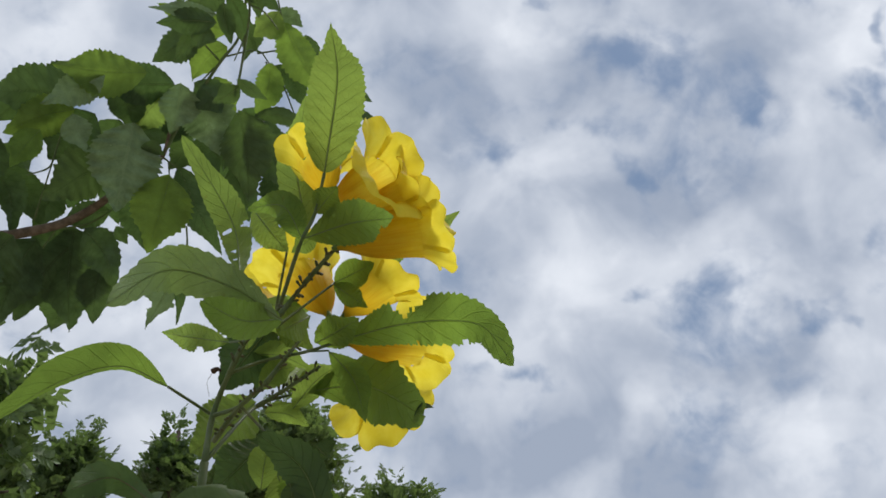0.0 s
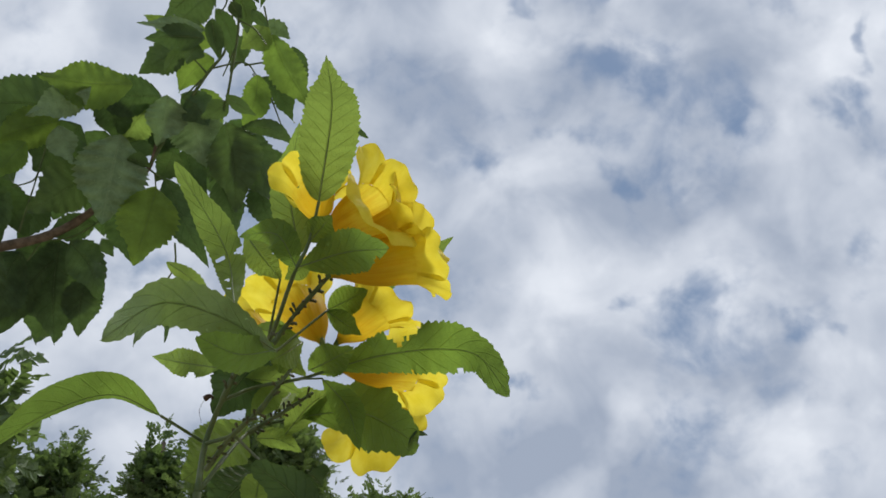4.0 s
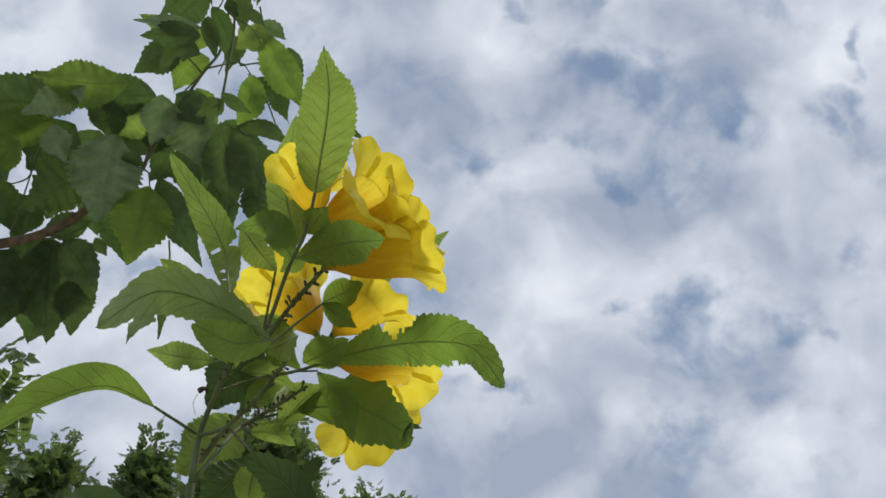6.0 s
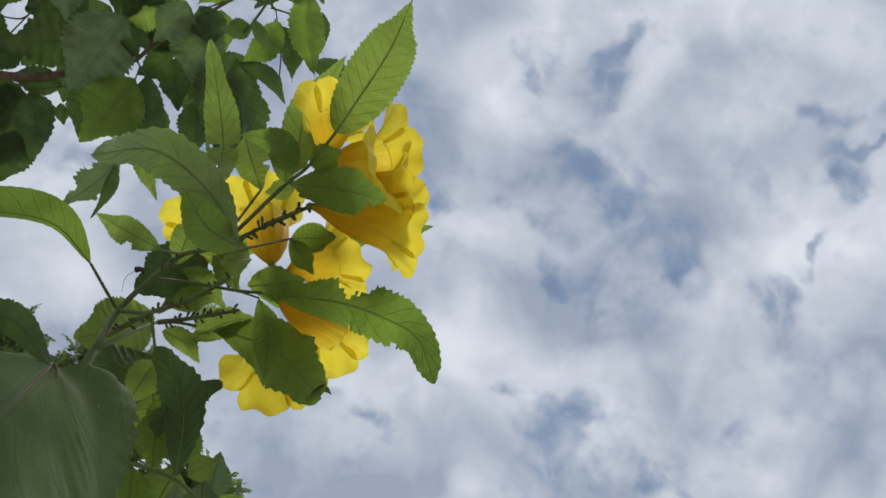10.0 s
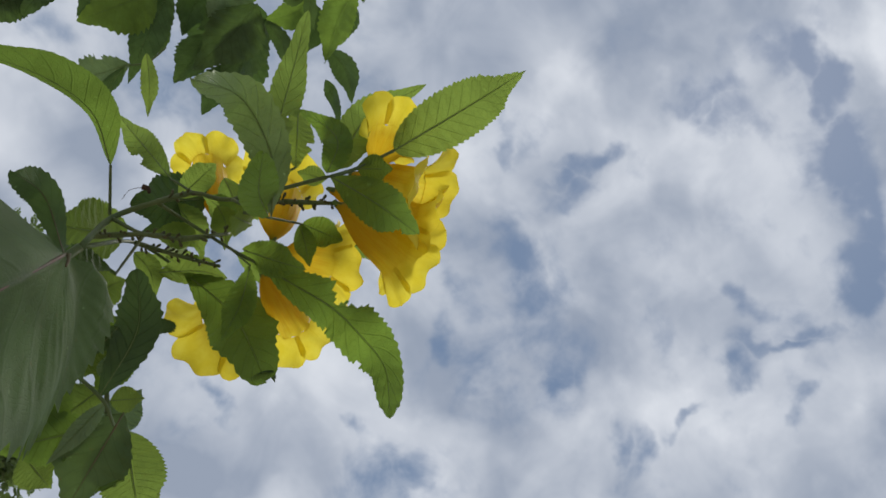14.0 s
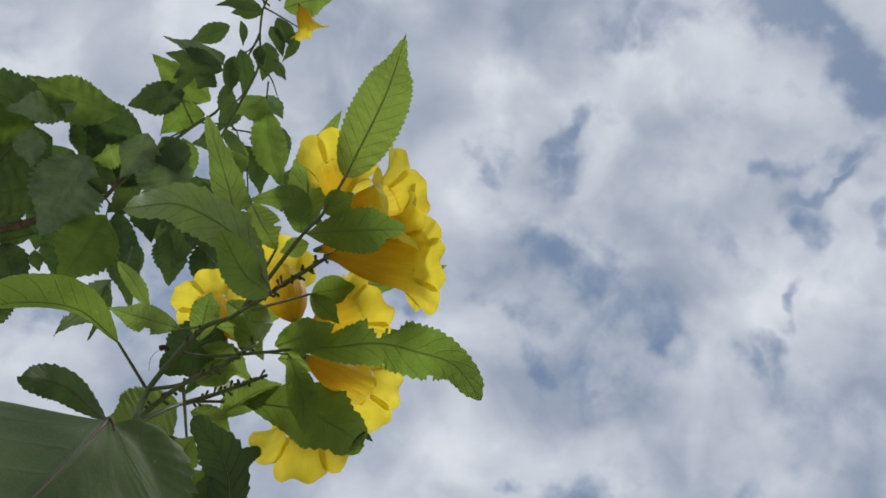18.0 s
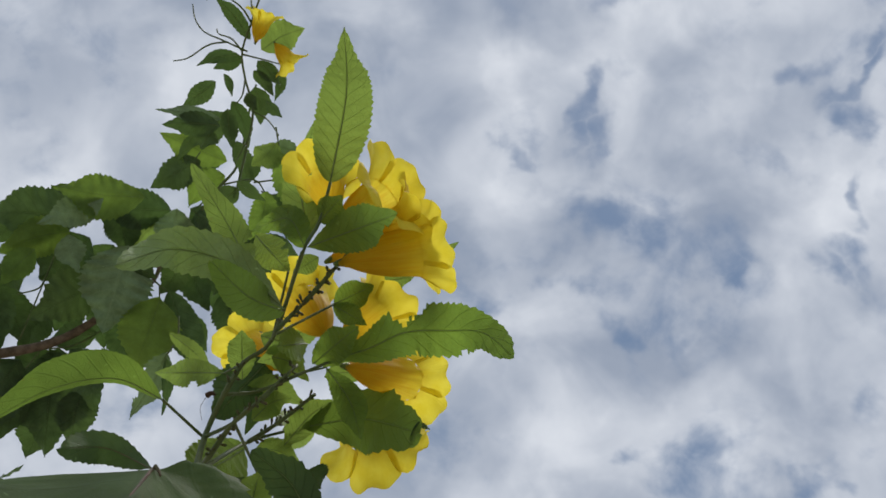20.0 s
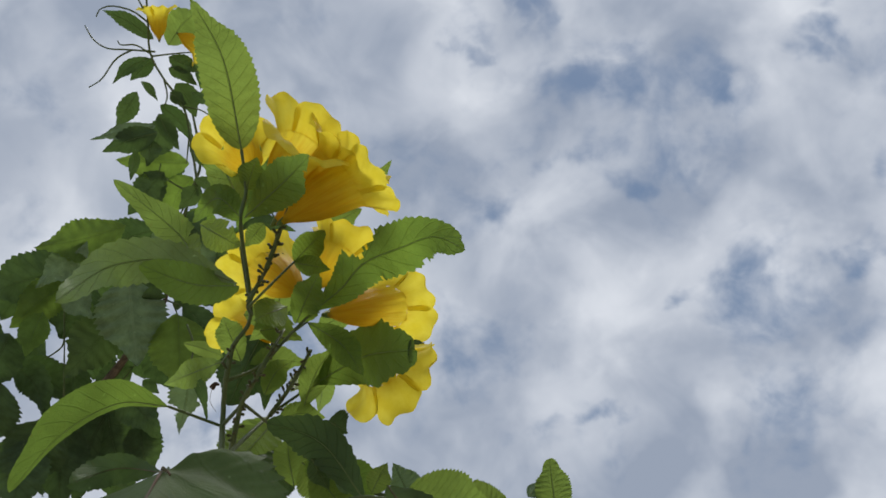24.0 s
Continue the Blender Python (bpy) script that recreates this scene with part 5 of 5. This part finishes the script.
leaf(rear, (-0.6095, 1.4256, 2.6550), (-0.6320, 1.4306, 2.6401), (-0.6564, 1.4402, 2.6201), 0.0468, mat=LEAF_DARK, tilt=24, twist=-6, seed=154, fold=0.22, wave=0.08, rows=24, teeth=15, cols=4, saw=1.4)
leaf(rear, (-0.6363, 1.3959, 2.6446), (-0.6152, 1.4083, 2.6466), (-0.5958, 1.4245, 2.6445), 0.0354, mat=LEAF_DARK, tilt=22, twist=2, seed=155, fold=0.39, wave=0.06, rows=24, teeth=15, cols=4, saw=1.4)
leaf(rear, (-0.9032, 1.4071, 2.8202), (-0.9290, 1.4134, 2.7797), (-0.9654, 1.4200, 2.7338), 0.0979, mat=LEAF_DARK, tilt=0, twist=-18, seed=156, fold=0.27, wave=0.06, rows=30, teeth=15, cols=4, saw=1.4)
leaf(rear, (-0.8195, 1.4359, 2.8813), (-0.8574, 1.4257, 2.8504), (-0.9021, 1.4165, 2.8160), 0.0866, mat=LEAF_DARK, tilt=8, twist=-20, seed=157, fold=0.40, wave=0.05, rows=30, teeth=15, cols=4, saw=1.4)
leaf(rear, (-0.7043, 1.3923, 2.8709), (-0.7483, 1.3963, 2.8456), (-0.7909, 1.4152, 2.8072), 0.0894, mat=LEAF_DARK, tilt=21, twist=0, seed=158, fold=0.30, wave=0.09, rows=30, teeth=15, cols=4, saw=1.4)
leaf(rear, (-0.6597, 1.4273, 2.8388), (-0.7029, 1.4339, 2.8184), (-0.7401, 1.4591, 2.7828), 0.0830, mat=LEAF_DARK, tilt=-19, twist=22, seed=159, fold=0.40, wave=0.05, rows=27, teeth=15, cols=4, saw=1.4)
leaf(rear, (-0.5985, 1.4832, 2.8243), (-0.6333, 1.5069, 2.8026), (-0.6755, 1.5342, 2.7752), 0.0834, mat=LEAF_DARK, tilt=17, twist=-18, seed=160, fold=0.39, wave=0.06, rows=27, teeth=15, cols=4, saw=1.4)
leaf(rear, (-0.7786, 1.4551, 2.7835), (-0.8044, 1.4631, 2.7470), (-0.8368, 1.4754, 2.7036), 0.0961, mat=LEAF_DARK, tilt=-8, twist=-5, seed=161, fold=0.24, wave=0.09, rows=27, teeth=15, cols=4, saw=1.4)
leaf(rear, (-0.7550, 1.5129, 2.8175), (-0.7753, 1.5406, 2.7863), (-0.7974, 1.5771, 2.7467), 0.0985, mat=LEAF_DARK, tilt=19, twist=0, seed=162, fold=0.38, wave=0.07, rows=27, teeth=15, cols=4, saw=1.4)
leaf(rear, (-0.7167, 1.5735, 2.7869), (-0.7326, 1.5906, 2.7482), (-0.7387, 1.6212, 2.7012), 0.0866, mat=LEAF_DARK, tilt=-26, twist=-14, seed=163, fold=0.21, wave=0.09, rows=24, teeth=15, cols=4, saw=1.4)
leaf(rear, (-0.8055, 1.5499, 2.7049), (-0.8349, 1.5650, 2.6766), (-0.8542, 1.5969, 2.6370), 0.0975, mat=LEAF_DARK, tilt=-1, twist=19, seed=164, fold=0.39, wave=0.07, rows=24, teeth=15, cols=4, saw=1.4)
leaf(rear, (-0.9056, 1.4831, 2.7135), (-0.9312, 1.4792, 2.6727), (-0.9524, 1.4913, 2.6192), 0.0852, mat=LEAF_DARK, tilt=-19, twist=-6, seed=165, fold=0.32, wave=0.09, rows=27, teeth=15, cols=4, saw=1.4)
leaf(rear, (-0.8416, 1.5234, 2.6388), (-0.8638, 1.5283, 2.5966), (-0.8837, 1.5461, 2.5434), 0.0836, mat=LEAF_DARK, tilt=-18, twist=-10, seed=166, fold=0.27, wave=0.07, rows=30, teeth=15, cols=4, saw=1.4)
leaf(rear, (-0.7518, 1.5333, 2.6612), (-0.7475, 1.5696, 2.6362), (-0.7426, 1.6142, 2.6045), 0.0711, mat=LEAF_DARK, tilt=24, twist=9, seed=167, fold=0.40, wave=0.07, rows=24, teeth=15, cols=4, saw=1.4)
leaf(rear, (-0.9050, 1.6540, 2.5958), (-0.9080, 1.6673, 2.5418), (-0.9230, 1.6865, 2.4762), 0.1253, mat=LEAF_DARK, tilt=-11, twist=8, seed=168, fold=0.42, wave=0.05, rows=33, teeth=15, cols=4, saw=1.4)
leaf(rear, (-0.9243, 1.5653, 2.5225), (-0.9454, 1.5650, 2.4638), (-0.9620, 1.5831, 2.3899), 0.1198, mat=LEAF_DARK, tilt=-23, twist=-4, seed=169, fold=0.49, wave=0.06, rows=39, teeth=15, cols=4, saw=1.4)
leaf(rear, (-0.7887, 1.6297, 2.5649), (-0.7997, 1.6518, 2.5131), (-0.8065, 1.6883, 2.4498), 0.1086, mat=LEAF_DARK, tilt=13, twist=10, seed=170, fold=0.25, wave=0.05, rows=33, teeth=15, cols=4, saw=1.4)
leaf(rear, (-0.4967, 1.5593, 2.8910), (-0.4730, 1.6050, 2.8665), (-0.4580, 1.6605, 2.8296), 0.0986, mat=LEAF_DARK, tilt=-3, twist=23, seed=171, fold=0.20, wave=0.04, rows=30, teeth=15, cols=4, saw=1.4)
leaf(rear, (-0.5391, 1.6040, 2.8444), (-0.5303, 1.6386, 2.7977), (-0.5048, 1.6835, 2.7482), 0.0992, mat=LEAF_DARK, tilt=2, twist=24, seed=172, fold=0.36, wave=0.06, rows=33, teeth=15, cols=4, saw=1.4)
leaf(rear, (-0.4216, 1.5568, 2.8047), (-0.3983, 1.5809, 2.7579), (-0.3949, 1.6137, 2.6964), 0.0952, mat=LEAF_DARK, tilt=0, twist=21, seed=173, fold=0.22, wave=0.05, rows=30, teeth=15, cols=4, saw=1.4)
leaf(rear, (-0.5733, 1.5228, 2.7767), (-0.5581, 1.5542, 2.7372), (-0.5297, 1.5935, 2.6966), 0.0712, mat=LEAF_DARK, tilt=-13, twist=-4, seed=174, fold=0.29, wave=0.04, rows=30, teeth=15, cols=4, saw=1.4)
leaf(rear, (-0.6275, 1.4769, 2.8019), (-0.6156, 1.5194, 2.7802), (-0.5961, 1.5692, 2.7562), 0.0712, mat=LEAF_DARK, tilt=0, twist=-4, seed=175, fold=0.36, wave=0.05, rows=27, teeth=15, cols=4, saw=1.4)
leaf(rear, (-0.9842, 1.3524, 2.7691), (-1.0109, 1.3514, 2.7248), (-1.0441, 1.3565, 2.6716), 0.1086, mat=LEAF_DARK, tilt=23, twist=4, seed=176, fold=0.46, wave=0.05, rows=33, teeth=15, cols=4, saw=1.4)
leaf(rear, (-0.9914, 1.3994, 2.6445), (-1.0196, 1.4117, 2.6014), (-1.0535, 1.4327, 2.5477), 0.1066, mat=LEAF_DARK, tilt=3, twist=-6, seed=177, fold=0.39, wave=0.08, rows=36, teeth=15, cols=4, saw=1.4)
leaf(rear, (-1.0421, 1.5924, 2.5547), (-1.0666, 1.5977, 2.5009), (-1.0959, 1.6145, 2.4338), 0.1250, mat=LEAF_DARK, tilt=18, twist=-13, seed=178, fold=0.23, wave=0.06, rows=39, teeth=15, cols=4, saw=1.4)
leaf(rear, (-0.5292, 1.3517, 2.9800), (-0.5501, 1.3814, 2.9559), (-0.5825, 1.4115, 2.9273), 0.0714, mat=LEAF_DARK, tilt=-10, twist=-18, seed=179, fold=0.22, wave=0.05, rows=24, teeth=15, cols=4, saw=1.4)
leaf(rear, (-0.4374, 1.3843, 2.9798), (-0.4537, 1.4062, 2.9500), (-0.4742, 1.4330, 2.9142), 0.0476, mat=LEAF_DARK, tilt=-14, twist=-21, seed=180, fold=0.41, wave=0.04, rows=24, teeth=15, cols=4, saw=1.4)
leaf(rear, (-0.3440, 1.4253, 2.9868), (-0.3343, 1.4554, 2.9488), (-0.3217, 1.4931, 2.9042), 0.0599, mat=LEAF_DARK, tilt=-22, twist=-3, seed=181, fold=0.29, wave=0.09, rows=27, teeth=15, cols=4, saw=1.4)
leaf(rear, (-0.5942, 1.6402, 2.7265), (-0.5712, 1.6763, 2.7078), (-0.5557, 1.7209, 2.6775), 0.0367, mat=LEAF_DARK, tilt=14, twist=3, seed=182, fold=0.33, wave=0.09, rows=24, teeth=15, cols=4, saw=1.4)
leaf(rear, (-1.0789, 1.3730, 2.7418), (-1.1152, 1.3943, 2.7064), (-1.1644, 1.4160, 2.6633), 0.1108, mat=LEAF_DARK, tilt=11, twist=-11, seed=183, fold=0.44, wave=0.06, rows=36, teeth=15, cols=4, saw=1.4)
leaf(rear, (-1.0629, 1.4612, 2.5219), (-1.0882, 1.4522, 2.4726), (-1.1102, 1.4619, 2.4077), 0.1074, mat=LEAF_DARK, tilt=-13, twist=8, seed=184, fold=0.29, wave=0.04, rows=36, teeth=15, cols=4, saw=1.4)
leaf(rear, (-1.0768, 1.6196, 2.4317), (-1.1014, 1.6250, 2.3893), (-1.1169, 1.6502, 2.3335), 0.1115, mat=LEAF_DARK, tilt=-25, twist=-18, seed=185, fold=0.31, wave=0.09, rows=30, teeth=15, cols=4, saw=1.4)
leaf(rear, (-1.0227, 1.6926, 2.4185), (-1.0505, 1.6968, 2.3795), (-1.0757, 1.7157, 2.3268), 0.1128, mat=LEAF_DARK, tilt=-3, twist=-6, seed=186, fold=0.30, wave=0.04, rows=30, teeth=15, cols=4, saw=1.4)
leaf(rear, (-0.8542, 1.6832, 2.4975), (-0.8656, 1.7097, 2.4579), (-0.8897, 1.7407, 2.4080), 0.0981, mat=LEAF_DARK, tilt=-22, twist=1, seed=187, fold=0.25, wave=0.08, rows=30, teeth=15, cols=4, saw=1.4)
leaf(rear, (-0.2497, 0.6915, 1.9316), (-0.2603, 0.7059, 1.9088), (-0.2790, 0.7226, 1.8814), 0.0317, mat=LEAF_PALE, tilt=-21, twist=-9, seed=188, fold=0.47, wave=0.07, rows=42, teeth=15, cols=4, saw=2.0, label="torn greyish leaf", bites=[(0.7, 0.8, 0.004), (0.5, -0.9, 0.004), (0.35, 0.9, 0.003)])
leaf(rear, (-0.2505, 0.6930, 1.9275), (-0.2467, 0.7037, 1.9078), (-0.2491, 0.7174, 1.8826), 0.0122, mat=LEAF_DARK, tilt=24, twist=1, seed=189, fold=0.49, wave=0.08, rows=33, teeth=15, cols=4, saw=1.4)
tube(rear, "petiole", [(-0.2515, 0.6951, 1.9302), (-0.2431, 0.6885, 1.9455), (-0.2431, 0.6772, 1.9625)], 0.0008, 0.0010, STEM, 6, 10)
leaf(rear, (-0.2440, 0.6688, 1.9365), (-0.2247, 0.6841, 1.9288), (-0.2059, 0.7035, 1.9174), 0.0155, mat=LEAF_FRESH, tilt=-25, twist=23, seed=190, fold=0.21, wave=0.07, rows=36, teeth=15, cols=4, saw=1.4)
tube(rear, "stem", [(-0.2295, 0.7062, 2.1473), (-0.2189, 0.6734, 2.1810), (-0.2106, 0.6408, 2.2108), (-0.2178, 0.6130, 2.2298), (-0.2201, 0.5896, 2.2459), (-0.2099, 0.5667, 2.2643), (-0.1985, 0.5417, 2.2832), (-0.1910, 0.5249, 2.2951)], 0.0014, 0.0010, STEM, 6, 24, "thin twig")
tube(rear, "stalk", [(-0.2148, 0.5904, 2.2469), (-0.2391, 0.5774, 2.2481), (-0.2558, 0.5684, 2.2484), (-0.2643, 0.5564, 2.2532), (-0.2658, 0.5432, 2.2610)], 0.0011, 0.0006, STEM, 6, 10)
tube(rear, "stalk", [(-0.2341, 0.5797, 2.2482), (-0.2527, 0.5794, 2.2421), (-0.2726, 0.5870, 2.2295), (-0.2870, 0.5871, 2.2237)], 0.0011, 0.0006, STEM, 6, 10)
tube(rear, "stalk", [(-0.2099, 0.5667, 2.2643), (-0.2189, 0.5527, 2.2706), (-0.2341, 0.5413, 2.2730), (-0.2459, 0.5383, 2.2710), (-0.2529, 0.5420, 2.2664)], 0.0011, 0.0006, STEM, 6, 10)
tube(rear, "stalk", [(-0.2076, 0.5627, 2.2675), (-0.2094, 0.5469, 2.2770), (-0.2086, 0.5398, 2.2815)], 0.0011, 0.0006, STEM, 6, 10)
tube(rear, "stalk", [(-0.2178, 0.6130, 2.2298), (-0.2213, 0.6262, 2.2188), (-0.2287, 0.6326, 2.2114)], 0.0011, 0.0006, STEM, 6, 10)
tube(rear, "stalk", [(-0.2106, 0.6408, 2.2108), (-0.1959, 0.6497, 2.2081), (-0.1843, 0.6644, 2.1994)], 0.0011, 0.0006, STEM, 6, 10)
tube(rear, "stalk", [(-0.2162, 0.6626, 2.1912), (-0.2295, 0.6805, 2.1711)], 0.0011, 0.0006, STEM, 6, 10)
tube(rear, "stalk", [(-0.2202, 0.5920, 2.2441), (-0.1976, 0.5996, 2.2455), (-0.1760, 0.6072, 2.2459)], 0.0011, 0.0006, STEM, 6, 10)
tube(rear, "stalk", [(-0.2201, 0.5896, 2.2459), (-0.2298, 0.5777, 2.2509), (-0.2422, 0.5719, 2.2507), (-0.2439, 0.5671, 2.2533)], 0.0011, 0.0006, STEM, 6, 10)
leaf(rear, (-0.2116, 0.5801, 2.2536), (-0.2284, 0.5605, 2.2684), (-0.2484, 0.5448, 2.2788), 0.0177, mat=LEAF_DARK, tilt=-15, twist=-11, seed=191, fold=0.26, wave=0.07, rows=33, teeth=15, cols=4, saw=1.2)
leaf(rear, (-0.2206, 0.5878, 2.2362), (-0.2431, 0.5879, 2.2334), (-0.2658, 0.5943, 2.2255), 0.0140, mat=LEAF_DARK, tilt=-8, twist=-12, seed=192, fold=0.49, wave=0.09, rows=27, teeth=15, cols=4, saw=1.2)
leaf(rear, (-0.2240, 0.6077, 2.2584), (-0.2394, 0.6095, 2.2545), (-0.2553, 0.6141, 2.2479), 0.0193, mat=LEAF_DARK, tilt=-19, twist=16, seed=193, fold=0.35, wave=0.04, rows=24, teeth=15, cols=4, saw=1.2)
leaf(rear, (-0.2344, 0.5940, 2.2129), (-0.2277, 0.5996, 2.2033), (-0.2237, 0.6070, 2.1912), 0.0087, mat=LEAF_DARK, tilt=22, twist=-15, seed=194, fold=0.44, wave=0.06, rows=24, teeth=15, cols=4, saw=1.2)
leaf(rear, (-0.2494, 0.6172, 2.2303), (-0.2672, 0.6279, 2.2226), (-0.2876, 0.6399, 2.2126), 0.0215, mat=LEAF_DARK, tilt=16, twist=-6, seed=195, fold=0.20, wave=0.07, rows=24, teeth=15, cols=4, saw=1.2)
leaf(rear, (-0.2063, 0.6022, 2.2477), (-0.1938, 0.6107, 2.2393), (-0.1812, 0.6206, 2.2294), 0.0202, mat=LEAF_DARK, tilt=-10, twist=-23, seed=196, fold=0.29, wave=0.06, rows=24, teeth=15, cols=4, saw=1.2)
leaf(rear, (-0.2090, 0.6065, 2.2355), (-0.1997, 0.6194, 2.2326), (-0.1901, 0.6338, 2.2284), 0.0165, mat=LEAF_DARK, tilt=27, twist=15, seed=197, fold=0.48, wave=0.08, rows=24, teeth=15, cols=4, saw=1.2)
leaf(rear, (-0.2112, 0.6268, 2.2346), (-0.2058, 0.6422, 2.2251), (-0.2055, 0.6600, 2.2118), 0.0250, mat=LEAF_DARK, tilt=-7, twist=4, seed=198, fold=0.40, wave=0.07, rows=24, teeth=15, cols=4, saw=1.2)
leaf(rear, (-0.1947, 0.6257, 2.2105), (-0.1865, 0.6300, 2.2013), (-0.1760, 0.6342, 2.1926), 0.0116, mat=LEAF_DARK, tilt=-8, twist=4, seed=199, fold=0.43, wave=0.08, rows=24, teeth=15, cols=4, saw=1.2)
leaf(rear, (-0.2146, 0.6182, 2.2119), (-0.2112, 0.6293, 2.2129), (-0.2068, 0.6413, 2.2132), 0.0140, mat=LEAF_DARK, tilt=12, twist=-21, seed=200, fold=0.43, wave=0.08, rows=24, teeth=15, cols=4, saw=1.2)
leaf(rear, (-0.2380, 0.6457, 2.2340), (-0.2286, 0.6685, 2.2266), (-0.2240, 0.6952, 2.2141), 0.0206, mat=LEAF_DARK, tilt=18, twist=11, seed=201, fold=0.38, wave=0.05, rows=30, teeth=15, cols=4, saw=1.2)
leaf(rear, (-0.2363, 0.6355, 2.2078), (-0.2368, 0.6545, 2.2000), (-0.2344, 0.6766, 2.1905), 0.0213, mat=LEAF_DARK, tilt=26, twist=2, seed=202, fold=0.32, wave=0.04, rows=24, teeth=15, cols=4, saw=1.2)
leaf(rear, (-0.2413, 0.6381, 2.1939), (-0.2699, 0.6248, 2.1867), (-0.3000, 0.6127, 2.1775), 0.0199, mat=LEAF_PALE, tilt=22, twist=20, seed=203, fold=0.38, wave=0.06, rows=39, teeth=15, cols=4, saw=1.2)
leaf(rear, (-0.2375, 0.6330, 2.1768), (-0.2651, 0.6277, 2.1739), (-0.2945, 0.6250, 2.1679), 0.0265, mat=LEAF_DARK, tilt=12, twist=-6, seed=204, fold=0.47, wave=0.05, rows=33, teeth=15, cols=4, saw=1.2)
leaf(rear, (-0.2668, 0.6424, 2.1737), (-0.2727, 0.6482, 2.1615), (-0.2806, 0.6552, 2.1472), 0.0117, mat=LEAF_DARK, tilt=22, twist=-16, seed=205, fold=0.39, wave=0.09, rows=24, teeth=15, cols=4, saw=1.2)
leaf(rear, (-0.2479, 0.6398, 2.1767), (-0.2510, 0.6412, 2.1654), (-0.2552, 0.6439, 2.1525), 0.0232, mat=LEAF_DARK, tilt=18, twist=18, seed=206, fold=0.42, wave=0.07, rows=24, teeth=15, cols=4, saw=1.2)
leaf(rear, (-0.2243, 0.6975, 2.1511), (-0.2366, 0.7014, 2.1432), (-0.2520, 0.7041, 2.1354), 0.0223, mat=LEAF_DARK, tilt=-11, twist=-10, seed=207, fold=0.38, wave=0.10, rows=24, teeth=15, cols=4, saw=1.2)
leaf(rear, (-0.2238, 0.6815, 2.1460), (-0.2087, 0.6867, 2.1362), (-0.1916, 0.6917, 2.1273), 0.0139, mat=LEAF_DARK, tilt=3, twist=5, seed=208, fold=0.26, wave=0.05, rows=24, teeth=15, cols=4, saw=1.2)
leaf(rear, (-0.2018, 0.5941, 2.2553), (-0.1801, 0.5856, 2.2696), (-0.1579, 0.5827, 2.2794), 0.0344, mat=LEAF_FRESH, tilt=12, twist=-21, seed=209, fold=0.35, wave=0.09, rows=27, teeth=15, cols=4, saw=1.2)
leaf(rear, (-0.1858, 0.6241, 2.2658), (-0.1868, 0.6366, 2.2529), (-0.1933, 0.6499, 2.2374), 0.0121, mat=LEAF_DARK, tilt=8, twist=21, seed=210, fold=0.27, wave=0.08, rows=24, teeth=15, cols=4, saw=1.2)
flower(rear, (-0.2068, 0.5840, 2.2537), (-0.1977, 0.5630, 2.2701), size=0.50, seed=21)
flower(rear, (-0.1872, 0.5865, 2.2574), (-0.1728, 0.6036, 2.2493), size=0.50, seed=22)
